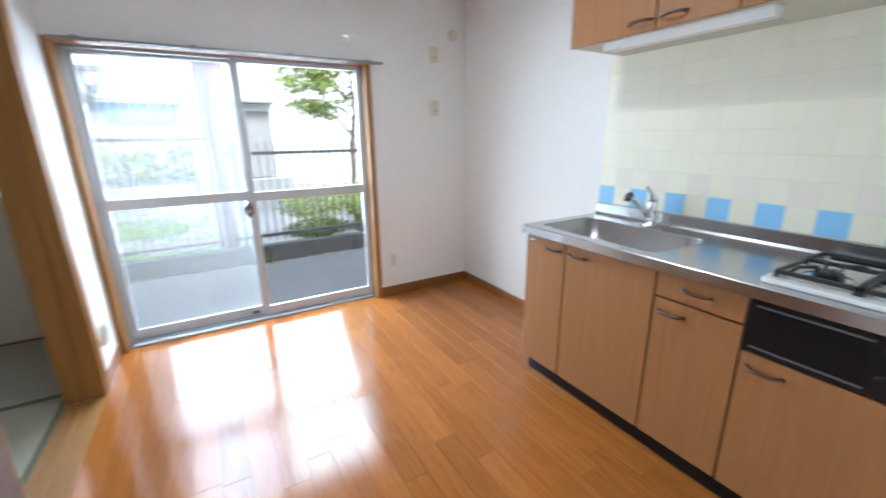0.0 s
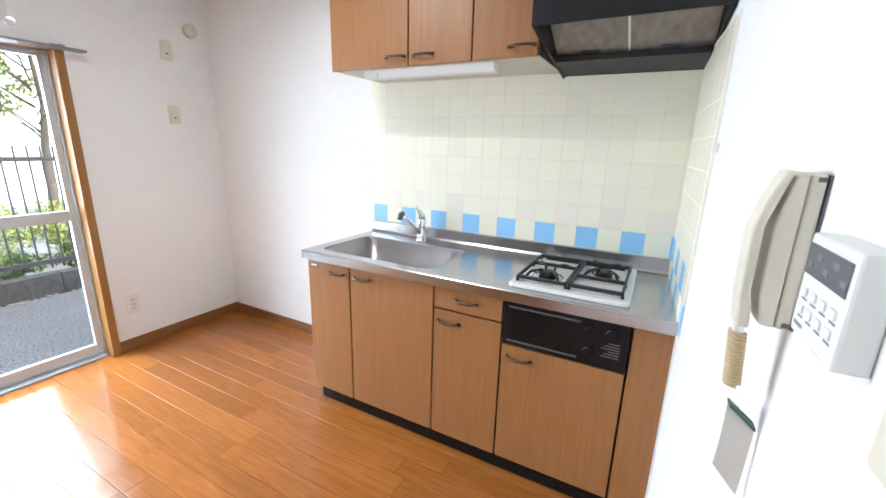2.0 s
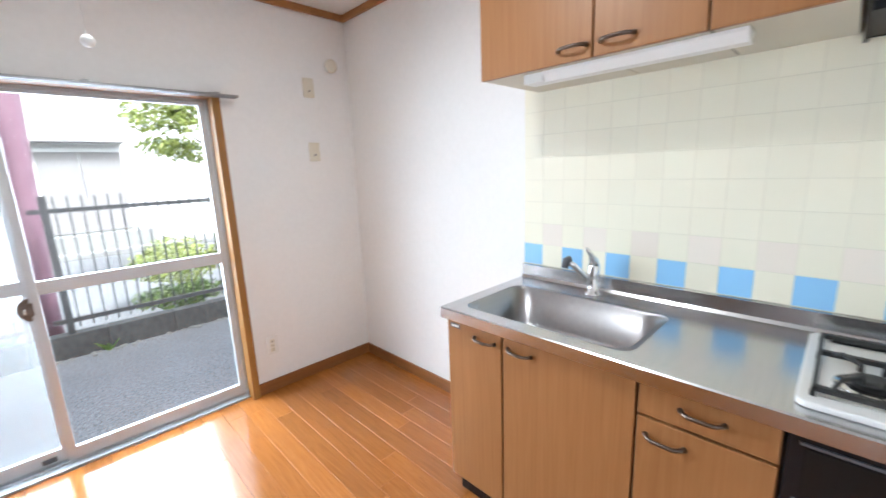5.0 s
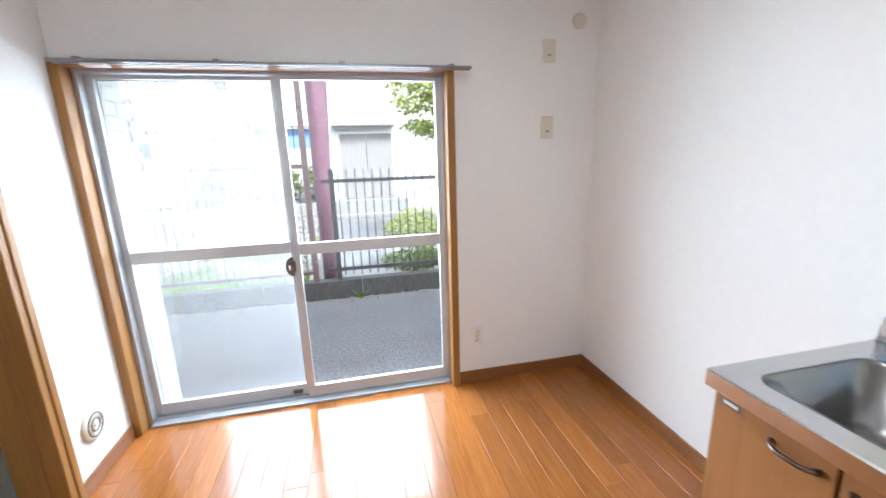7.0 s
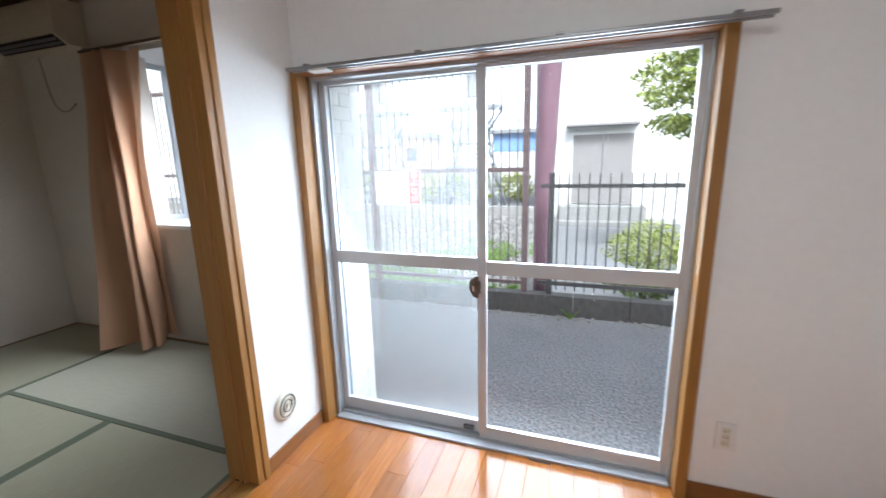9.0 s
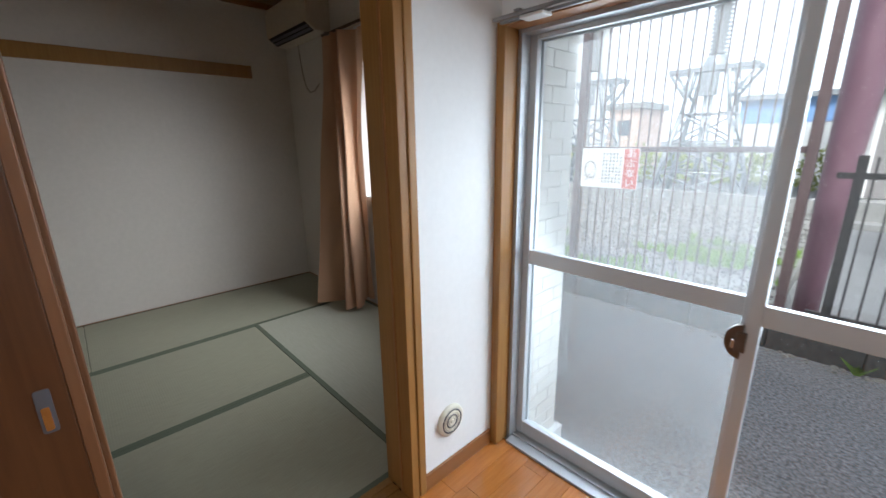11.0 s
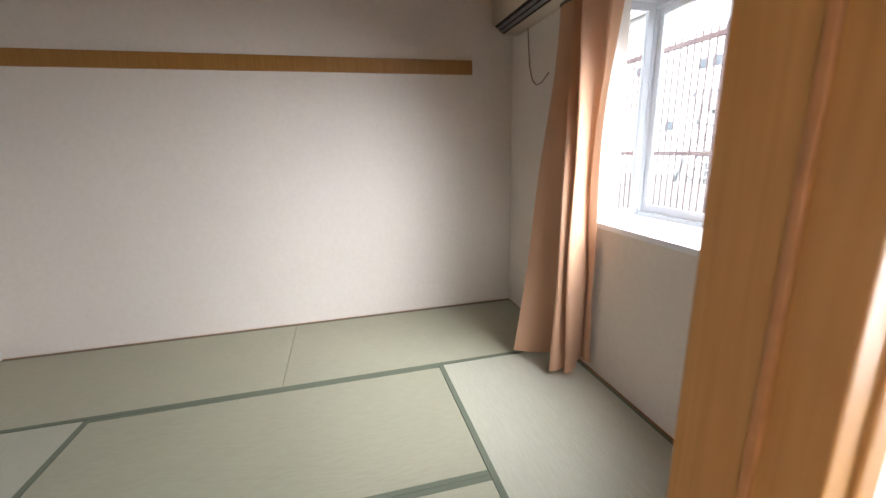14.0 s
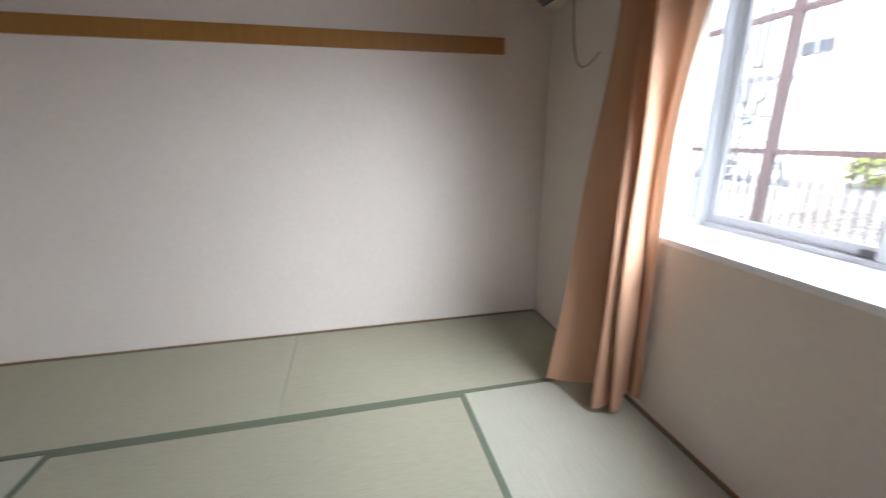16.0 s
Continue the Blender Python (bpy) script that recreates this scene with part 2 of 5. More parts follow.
GRAVEL = material("gravel", (0.15, 0.145, 0.13), (0.32, 0.31, 0.285), (60, 60, 60), 0.95, 0.9, 90, stain=0.15, contrast=0.4)
STONES = material("gravel_stones", (0.07, 0.068, 0.063), (0.27, 0.262, 0.245), (34, 34, 34), 0.95, stain=0.2, contrast=0.35)
GRASS = material("grass_blades", (0.10, 0.19, 0.03), (0.24, 0.36, 0.07), (8, 8, 8), 0.8, spread=0.1)
LEAVES = material("bush_leaves", (0.045, 0.085, 0.02), (0.16, 0.21, 0.05), (9, 9, 9), 0.6, spread=0.1, contrast=0.4)
LEAVES_YOUNG = material("yellow_green_leaves", (0.14, 0.19, 0.035), (0.36, 0.39, 0.09), (9, 9, 9), 0.6, contrast=0.4)
BARK = material("bark", (0.10, 0.075, 0.055), (0.17, 0.14, 0.11), (40, 40, 8), 0.9, 0.6, 120)
FENCE_BROWN = material("brown_fence_paint", (0.085, 0.055, 0.055), (0.12, 0.082, 0.08), (20, 20, 20), 0.5)
FENCE_BLACK = material("black_fence_paint", (0.03, 0.03, 0.032), (0.055, 0.052, 0.05), (20, 20, 20), 0.5)
POLE_PURPLE = material("mauve_pole_paint", (0.15, 0.078, 0.102), (0.205, 0.118, 0.148), (12, 12, 4), 0.45, stain=0.1)
GALVANISED = material("galvanised_steel", (0.33, 0.35, 0.36), (0.44, 0.46, 0.47), (12, 12, 12), 0.5, metal=0.7)
PORCELAIN = material("grey_porcelain", (0.42, 0.42, 0.41), None, (9, 9, 9), 0.3)
FACADE = material("pale_facade", (0.72, 0.72, 0.70), (0.78, 0.78, 0.76), (6, 6, 3), 0.85, 0.2, 60, stain=0.06)
SHUTTER = material("grey_door_paint", (0.24, 0.225, 0.22), (0.29, 0.275, 0.27), (4, 4, 20), 0.6, stain=0.08)
BLUE_METAL = material("blue_cladding", (0.20, 0.34, 0.62), (0.26, 0.41, 0.68), (3, 3, 20), 0.5)
RED_BRICK = material("far_red_wall", (0.52, 0.38, 0.31), (0.60, 0.46, 0.39), (6, 6, 6), 0.9)
SIGN_WHITE = material("sign_white", (0.78, 0.78, 0.75), None, (9, 9, 9), 0.5)
SIGN_RED = material("sign_red", (0.50, 0.11, 0.09), None, (9, 9, 9), 0.5)
DARK_GLASS = material("dark_far_glass", (0.10, 0.12, 0.14), None, (9, 9, 9), 0.2)


# ---- builders ----
def box(bm, x0, x1, y0, y1, z0, z1, bevel=0.0, m=None):
    vs = [bm.verts.new((x, y, z)) for x in (x0, x1) for y in (y0, y1) for z in (z0, z1)]
    fs = [bm.faces.new([vs[i] for i in f]) for f in ((0, 1, 3, 2), (4, 6, 7, 5), (0, 4, 5, 1), (2, 3, 7, 6), (0, 2, 6, 4), (1, 5, 7, 3))]
    if bevel:
        edges = list({e for f in fs for e in f.edges})
        made = bmesh.ops.bevel(bm, geom=edges, offset=bevel, segments=2, affect="EDGES", profile=0.5)
        vs = list({v for f in made["faces"] for v in f.verts} | {v for v in vs if v.is_valid})
    if m is not None:
        bmesh.ops.transform(bm, matrix=m, verts=vs)
    return vs


def tube(bm, points, radius, sides=10, cap=True):
    """A round bar along points; radius may be a list."""
    pts = [Vector(p) for p in points]
    rad = radius if isinstance(radius, (list, tuple)) else [radius] * len(pts)
    rings, side = [], None
    for i, p in enumerate(pts):
        d = (pts[min(i + 1, len(pts) - 1)] - pts[max(i - 1, 0)]).normalized()
        if side is None:
            side = d.orthogonal().normalized()
        side = (side - d * side.dot(d)).normalized()
        up = d.cross(side)
        rings.append([bm.verts.new(p + rad[i] * (math.cos(a) * side + math.sin(a) * up)) for a in (2 * math.pi * k / sides for k in range(sides))])
    for a, b in zip(rings, rings[1:]):
        for k in range(sides):
            f = bm.faces.new((a[k], a[(k + 1) % sides], b[(k + 1) % sides], b[k]))
            f.smooth = True
    if cap:
        bm.faces.new(rings[0][::-1])
        bm.faces.new(rings[-1])


def prism(bm, outline, axis, lo, hi, bevel=0.0):
    """An outline of (u, v) pairs drawn out along an axis: x takes (y, z), y takes (x, z), z takes (x, y)."""
    def at(u, v, w):
        return (w, u, v) if axis == "x" else (u, w, v) if axis == "y" else (u, v, w)
    a = [bm.verts.new(at(u, v, lo)) for u, v in outline]
    b = [bm.verts.new(at(u, v, hi)) for u, v in outline]
    fs = [bm.faces.new(a), bm.faces.new(b[::-1])]
    for i in range(len(a)):
        j = (i + 1) % len(a)
        fs.append(bm.faces.new((a[j], a[i], b[i], b[j])))
    bmesh.ops.recalc_face_normals(bm, faces=fs)
    if bevel:
        bmesh.ops.bevel(bm, geom=list({e for f in fs for e in f.edges}), offset=bevel, segments=2, affect="EDGES", profile=0.5)


def rounded(x0, x1, y0, y1, r, n=5):
    """The corners of a rounded rectangle, anticlockwise."""
    pts = []
    for cx, cy, a0 in ((x1 - r, y1 - r, 0), (x0 + r, y1 - r, 90), (x0 + r, y0 + r, 180), (x1 - r, y0 + r, 270)):
        for k in range(n + 1):
            a = radians(a0 + 90 * k / n)
            pts.append((cx + r * math.cos(a), cy + r * math.sin(a)))
    return pts


def mesh(name, bm, material, smooth=False):
    data = bpy.data.meshes.new(name)
    bmesh.ops.recalc_face_normals(bm, faces=bm.faces[:])
    bm.to_mesh(data)
    bm.free()
    data.materials.append(material)
    if smooth:
        for p in data.polygons:
            p.use_smooth = True
    return data


def part(name, bm, material, parent=None, label="", smooth=False):
    ob = new(name, mesh(name, bm, material, smooth))
    if parent is not None:
        ob.parent = parent
    return tagged(ob, label)


def piece(name, boxes, material, parent=None, label="", bevel=0.0):
    bm = bmesh.new()
    for b in boxes:
        box(bm, *b, bevel=bevel)
    return part(name, bm, material, parent, label)


def thing(name, label, category, group="", kind="", at=(0, 0, 0)):
    ob = new(name)
    ob.empty_display_size = 0.1
    return tagged(ob, label, category, group, kind)


def structure(name, boxes, material, label, bevel=0.0):
    return tagged(piece(name, boxes, material, None, "", bevel), label, name.split("_")[0], kind="structure")


# ---- kitchen shell ----
WX0, WX1, WZ = -0.405, 1.262, 1.785        # window opening
NB = KN + 0.20
wall_north = structure("wall_north", [(WX1, KE + 0.2, KN, NB, -0.1, KC + 0.3), (KW - 0.0, WX1, KN, NB, WZ + 0.017, KC + 0.3)], WALLPAPER,
                       "white embossed wallpaper wall round the sliding window")
wall_east = structure("wall_east", [(KE, KE + 0.2, -0.3, KN, -0.1, KC + 0.3)], WALLPAPER, "white embossed wallpaper wall behind the kitchen unit")
bm = bmesh.new()
prism(bm, [(KW, south(KW)), (KE, south(KE)), (KE, -0.3), (KW, -0.3)], "z", -0.1, KC + 0.3)
wall_south = tagged(part("wall_south", bm, WALLPAPER), "white wallpaper wall beside the kitchen unit", "wall", kind="structure")
OY0, OY1, OZ = 0.90, 2.655, 1.98           # opening to the tatami room
structure("wall_stub", [(TE, KW, OY1 + 0.065, KN + 0.2, -0.1, TC + 0.1)], WALLPAPER, "white wall stub between the kitchen and the tatami room")
structure("wall_kitchen_west", [(TE, KW, -0.3, OY0, -0.1, TC + 0.1)], WALLPAPER, "white wallpaper wall beside the sliding door")
structure("wall_lintel", [(TE, KW, OY0, OY1 + 0.065, OZ + 0.04, TC + 0.1)], WALLPAPER, "white wall above the sliding door")
structure("ceiling_kitchen", [(KW, KE, -0.25, KN, KC, KC + 0.1)], CEILING, "off-white papered kitchen ceiling")
bm = bmesh.new()
box(bm, WX1 + 0.02, KE, KN - 0.025, KN, KC - 0.04, KC, 0.004)
box(bm, KW, WX1 + 0.02, KN - 0.025, KN, KC - 0.04, KC, 0.004)
box(bm, KE - 0.025, KE, 0.3, KN - 0.025, KC - 0.04, KC, 0.004)
tagged(part("trim_ceiling", bm, TRIM), "brown wooden cornice along the kitchen ceiling", "trim", kind="structure")
structure("floor_base", [(KW, KE, -0.25, KN + 0.04, -0.10, -0.012)], GAP, "dark subfloor in the joints of the wooden floor")
for name, b in (("baseboard", (WX1 + 0.045, KE, KN - 0.012, KN, 0.0, 0.074)), ("baseboard", (KE - 0.012, KE, 1.765, KN - 0.012, 0.0, 0.074)),
                ("baseboard", (KW, KW + 0.012, OY1 + 0.068, KN - 0.035, 0.0, 0.074))):
    structure(name, [b], BASEBOARD, "brown wooden baseboard", 0.002)

# casing round the kitchen window
casing = tagged(new("window_casing"), "brown wooden casing round the sliding window", "window casing", kind="structure")
CY0, CY1 = KN - 0.03, KN + 0.075
piece("jamb", [(KW + 0.002, WX0, CY0, CY1, 0, WZ + 0.016)], POST, casing, bevel=0.003)
piece("jamb", [(WX1 - 0.002, WX1 + 0.04, CY0, CY1, 0, WZ + 0.016)], POST, casing, bevel=0.003)
piece("head", [(WX0, WX1 - 0.002, CY0, CY1, WZ - 0.003, WZ + 0.016)], TRIM, casing, bevel=0.003)

# sliding window
window = tagged(new("window_1"), "aluminium sliding window down to the floor, closed", "window", kind="structure")
FY0, FY1 = KN + 0.05, KN + 0.19
bm = bmesh.new()
box(bm, WX0, WX0 + 0.018, FY0, FY1, 0.0, WZ, 0.002)
box(bm, WX1 - 0.012, WX1 - 0.002, FY0, FY1, 0.0, WZ, 0.002)
box(bm, WX0 + 0.018, WX1 - 0.012, FY0, FY1, WZ - 0.018, WZ, 0.002)
box(bm, WX0 + 0.018, WX1 - 0.012, FY0 - 0.03, FY1, -0.02, 0.012, 0.002)
for y in (FY0 + 0.018, FY0 + 0.06, FY0 + 0.10):
    box(bm, WX0 + 0.018, WX1 - 0.012, y, y + 0.006, 0.012, 0.022)
part("window_frame", bm, ALUMINIUM, window)


def sash(name, x0, x1, y0, mid, parent, label):
    y1, z0, z1 = y0 + 0.028, 0.022, WZ - 0.012
    bm = bmesh.new()
    box(bm, x0, x0 + 0.036, y0, y1, z0, z1, 0.002)
    box(bm, x1 - 0.036, x1, y0, y1, z0, z1, 0.002)
    box(bm, x0 + 0.036, x1 - 0.036, y0 + 0.002, y1 - 0.002, z0, z0 + 0.062, 0.002)
    box(bm, x0 + 0.036, x1 - 0.036, y0 + 0.002, y1 - 0.002, z1 - 0.022, z1, 0.002)
    box(bm, x0 + 0.036, x1 - 0.036, y0 + 0.002, y1 - 0.002, mid - 0.062, mid, 0.002)
    ob = part(name, bm, SASH_WHITE, parent, label)
    for a, b in ((z0 + 0.06, mid - 0.06), (mid - 0.002, z1 - 0.020)):
        g = piece("pane", [(x0 + 0.034, x1 - 0.034, y0 + 0.012, y0 + 0.016, a, b)], GLASS, ob)
        g.visible_shadow = False
    return ob


outer = sash("sash", WX0 + 0.012, 0.435, KN + 0.105, 0.936, window, "pale aluminium sash")
inner = sash("sash", 0.415, WX1 - 0.007, KN + 0.068, 0.930, window, "pale aluminium sash")
bm = bmesh.new()
for k in range(18):
    a0, a1 = radians(90 + 10 * k), radians(100 + 10 * k)
    vs = [bm.verts.new((0.415 + r * math.cos(a), y, 0.81 + 1.25 * r * math.sin(a))) for y in (KN + 0.060, KN + 0.072) for r, a in ((0.018, a0), (0.043, a0), (0.043, a1), (0.018, a1))]
    for f in ((0, 1, 2, 3), (7, 6, 5, 4), (0, 4, 5, 1), (1, 5, 6, 2), (2, 6, 7, 3), (3, 7, 4, 0)):
        bm.faces.new([vs[i] for i in f])
bmesh.ops.remove_doubles(bm, verts=bm.verts[:], dist=1e-5)
box(bm, 0.40, 0.425, KN + 0.056, KN + 0.07, 0.78, 0.84, 0.002)
part("crescent_lock", bm, BRONZE, inner, "dark bronze crescent lock")
piece("lever", [(0.392, 0.402, KN + 0.038, KN + 0.058, 0.795, 0.822)], CHROME, inner, bevel=0.002)
piece("stopper", [(0.325, 0.378, KN + 0.094, KN + 0.106, 0.035, 0.056)], GREY_PLASTIC, outer, "small black stopper", bevel=0.002)

# insect screen on the outer track
screen = tagged(new("insect_screen"), "grey insect screen sliding outside the glass", "insect screen", kind="structure")
SX0, SX1, SY = WX0 + 0.019, 0.43, KN + 0.165
piece("screen_frame", [(SX0, SX0 + 0.018, SY, SY + 0.016, 0.02, WZ - 0.019), (SX1 - 0.018, SX1, SY, SY + 0.016, 0.02, WZ - 0.019),
                       (SX0 + 0.018, SX1 - 0.018, SY, SY + 0.016, 0.02, 0.05), (SX0 + 0.018, SX1 - 0.018, SY, SY + 0.016, WZ - 0.032, WZ - 0.019),
                       (SX0 + 0.018, SX1 - 0.018, SY, SY + 0.016, 0.885, 0.905)], SASH_WHITE, screen)
net = piece("net", [(SX0 + 0.02, SX1 - 0.02, SY + 0.006, SY + 0.0075, 0.04, WZ - 0.019)], SCREEN, screen)

# curtain rail above it
rail = thing("curtain_rail", "double aluminium curtain rail on the wall above the window", "curtain rail")
for y, z in ((KN - 0.055, 1.790), (KN - 0.095, 1.790)):
    bm = bmesh.new()
    box(bm, -0.405, 1.375, y - 0.008, y + 0.008, z - 0.009, z + 0.004, 0.003)
    part("rail", bm, RAIL_METAL, rail)
for x in (-0.30, 0.22, 0.75, 1.27):
    bm = bmesh.new()
    box(bm, x - 0.012, x + 0.012, KN - 0.105, KN, 1.794, 1.801)
    box(bm, x - 0.012, x + 0.012, KN - 0.008, KN, 1.802, 1.815, 0.002)
    part("bracket", bm, RAIL_METAL, rail)
bm = bmesh.new()
box(bm, -0.29, -0.2, KN - 0.105, KN - 0.05, 1.768, 1.778, 0.003)
part("runner", bm, WHITE_PLASTIC, rail, "white plastic runners pushed together")

# ---- opening to the tatami room ----
frame_1 = tagged(new("door_frame"), "honey-coloured wooden frame of the sliding door", "door frame", kind="structure")
bm = bmesh.new()
box(bm, TE - 0.008, KW + 0.010, OY1, OY1 + 0.035, 0.0, OZ, 0.003)
part("jamb", bm, POST, frame_1)
piece("casing", [(KW - 0.03, KW + 0.016, OY1 + 0.035, OY1 + 0.068, 0, OZ + 0.04)], POST, frame_1, bevel=0.004)
piece("casing", [(TE - 0.012, TE + 0.03, OY1 + 0.035, OY1 + 0.068, 0, OZ + 0.04)], POST, frame_1, bevel=0.004)
piece("strip", [(KW - 0.062, KW - 0.05, OY1 - 0.006, OY1, 0, OZ)], TRIM, frame_1, bevel=0.002)
piece("head", [(TE - 0.008, KW + 0.010, OY0, OY1, OZ, OZ + 0.04)], POST, frame_1, bevel=0.003)
piece("jamb", [(TE - 0.008, KW + 0.010, OY0 - 0.035, OY0, 0, OZ)], POST, frame_1, bevel=0.003)
bm = bmesh.new()
for x0, x1, z in ((TE - 0.005, -0.573, 0.002), (-0.573, -0.548, -0.006), (-0.548, -0.528, 0.002), (-0.528, -0.498, -0.006), (-0.498, KW + 0.006, 0.002)):
    box(bm, x0, x1, OY0, OY1, -0.05, z)
part("sill", bm, POST, frame_1)
DY1 = 1.826


def sliding_leaf(x, y1, label):
    """A veneered leaf in one groove of the sill, pushed to the far end of the opening."""
    ob = thing("sliding_door", label, "sliding door", "sliding doors")
    piece("door_panel", [(x - 0.015, x + 0.015, OY0 + 0.002, y1 - 0.024, 0.0, OZ - 0.004)], LEAF_WOOD, ob, bevel=0.002)
    piece("edge_strip", [(x - 0.016, x + 0.016, y1 - 0.024, y1, 0.0, OZ - 0.004)], LEAF_EDGE, ob, "lighter brown edge strip", bevel=0.003)
    return ob


door = sliding_leaf(-0.513, DY1, "red-brown veneered sliding door, slid open, nearer the kitchen")
sliding_leaf(-0.5605, DY1 + 0.012, "red-brown veneered sliding door, slid open behind its twin")
PX = -0.498
bm = bmesh.new()
prism(bm, rounded(DY1 - 0.076, DY1 - 0.050, 0.808, 0.908, 0.006), "x", PX - 0.001, PX + 0.002)
pull = part("pull_plate", bm, GREY_PLASTIC, door, "black recessed pull")
bm = bmesh.new()
prism(bm, rounded(DY1 - 0.071, DY1 - 0.057, 0.814, 0.868, 0.004), "x", PX + 0.0019, PX + 0.0032)
part("pull_cup", bm, CHROME, pull, "shiny metal cup")

# ---- tatami room shell ----
PIER = -0.478                              # bed of the outer brick face
structure("wall_west", [(TW - 0.15, TW, TS - 0.15, TN + 0.15, -0.1, TC + 0.1)], PLASTER, "warm white wallpaper wall with a brown rail")
structure("wall_tatami_south", [(TW, TE, TS - 0.15, TS, -0.1, TC + 0.1)], PLASTER, "warm white wallpaper wall of the tatami room")
BX0, BX1, BZ0, BZ1, BY = -2.32, -0.92, 0.958, 2.20, 4.10   # bay window
for name, wall in (("wall_tatami_north", (TW, BX0, TN, TN + 0.15, -0.1, TC + 0.1)), ("wall_beside_bay", (BX1, -0.78, TN, TN + 0.15, -0.1, TC + 0.1)), ("wall_corner", (-0.78, PIER - 0.02, TN, TN + 0.09, -0.5, TC + 0.1)),
                   ("wall_below_bay", (BX0, BX1, TN, TN + 0.15, -0.1, BZ0 - 0.03)), ("wall_above_bay", (BX0, BX1, TN, TN + 0.15, BZ1 + 0.04, TC + 0.1))):
    structure(name, [wall], PLASTER, "warm white wallpaper wall round the bay window")
structure("wall_tatami_east", [(TE - 0.003, TE, OY1 + 0.07, TN, -0.1, TC), (TE - 0.003, TE, TS, OY0 - 0.04, -0.1, TC), (TE - 0.003, TE, OY0 - 0.04, OY1 + 0.07, OZ + 0.045, TC)],
          PLASTER, "warm white wallpaper wall above the sliding door")
structure("wall_outer_corner", [(TE, PIER - 0.02, KN + 0.2, TN, -0.5, TC + 0.1)], MORTAR, "outer wall of the tatami room")
structure("ceiling_tatami", [(TW, TE, TS, TN, TC, TC + 0.1)], BOARD_CEILING, "brown wooden board ceiling")
bm = bmesh.new()
box(bm, TW, TW + 0.03, TS, TN, TC - 0.045, TC, 0.003)
box(bm, TW + 0.03, TE, TN - 0.03, TN, TC - 0.045, TC, 0.003)
tagged(part("trim_tatami", bm, TRIM), "dark brown wooden cornice under the board ceiling", "trim", kind="structure")
for b in ((TW, TW + 0.011, TS, TN, -0.02, 0.006), (TW + 0.011, TE - 0.003, TN - 0.011, TN, -0.02, 0.006)):
    structure("trim_floor", [b], BASEBOARD, "thin dark wooden strip between the mats and the wall")
tagged(piece("wall_rail", [(TW, TW + 0.022, 0.15, 3.342, 1.985, 2.091)], POST, bevel=0.002),
                 "brown wooden hanging rail on the wall", "wall rail", kind="structure")
structure("floor_tatami_base", [(TW, TE, TS, TN, -0.12, -0.02)], GAP, "dark subfloor under the tatami mats")

# bay window
bay = tagged(new("window_2"), "white bay window with sliding sashes and side lights", "window", kind="structure")
QX0, QX1 = -2.47, -0.80
piece("window_sill", [(BX0 + 0.001, BX1 - 0.001, TN - 0.01, TN + 0.15, BZ0 - 0.03, BZ0), (QX0, QX1, TN + 0.15, BY + 0.05, BZ0 - 0.03, BZ0)], BAY_WHITE, bay, "white laminate sill", bevel=0.002)
piece("window_head", [(BX0 + 0.001, BX1 - 0.001, TN, TN + 0.15, BZ1, BZ1 + 0.04), (QX0, QX1, TN + 0.15, BY + 0.05, BZ1, BZ1 + 0.04)], BAY_WHITE, bay)
for x0, x1 in ((QX0, QX0 + 0.045), (QX1 - 0.045, QX1)):
    piece("corner_post", [(x0, x1, BY + 0.003, BY + 0.05, BZ0, BZ1)], BAY_FRAME, bay, bevel=0.002)
    bm = bmesh.new()
    box(bm, x0, x1, TN + 0.151, TN + 0.20, BZ0, BZ1, 0.002)
    box(bm, x0 + 0.008, x1 - 0.008, BY - 0.04, BY + 0.003, BZ0, BZ1, 0.002)
    box(bm, x0 + 0.008, x1 - 0.008, TN + 0.20, BY - 0.04, BZ0, BZ0 + 0.04, 0.002)
    box(bm, x0 + 0.008, x1 - 0.008, TN + 0.20, BY - 0.04, BZ1 - 0.04, BZ1, 0.002)
    side = part("side_light", bm, BAY_FRAME, bay)
    g = piece("pane", [((x0 + x1) / 2 - 0.002, (x0 + x1) / 2 + 0.002, TN + 0.198, BY - 0.038, BZ0 + 0.038, BZ1 - 0.038)], GLASS, side)
    g.visible_shadow = False
piece("bay_frame", [(QX0 + 0.045, QX1 - 0.045, BY - 0.005, BY + 0.05, BZ0, BZ0 + 0.022), (QX0 + 0.045, QX1 - 0.045, BY - 0.005, BY + 0.05, BZ1 - 0.03, BZ1)], BAY_FRAME, bay)
for x0, x1, y0 in ((QX0 + 0.046, -1.625, BY + 0.026), (-1.665, QX1 - 0.046, BY + 0.002)):
    bm = bmesh.new()
    z0, z1, y1 = BZ0 + 0.023, BZ1 - 0.031, y0 + 0.022
    box(bm, x0, x0 + 0.038, y0, y1, z0, z1, 0.002)
    box(bm, x1 - 0.038, x1, y0, y1, z0, z1, 0.002)
    box(bm, x0 + 0.038, x1 - 0.038, y0 + 0.002, y1 - 0.002, z0, z0 + 0.045, 0.002)
    box(bm, x0 + 0.038, x1 - 0.038, y0 + 0.002, y1 - 0.002, z1 - 0.035, z1, 0.002)
    s = part("sash", bm, BAY_FRAME, bay)
    g = piece("pane", [(x0 + 0.036, x1 - 0.036, y0 + 0.009, y0 + 0.013, z0 + 0.043, z1 - 0.033)], GLASS, s)
    g.visible_shadow = False
piece("stopper", [(-1.725, -1.675, BY + 0.014, BY + 0.0255, BZ0 + 0.032, BZ0 + 0.052)], GREY_PLASTIC, bay, "small black stopper", bevel=0.002)
piece("net", [(-1.62, QX1 - 0.05, BY + 0.058, BY + 0.0595, BZ0, BZ1)], SCREEN, bay)
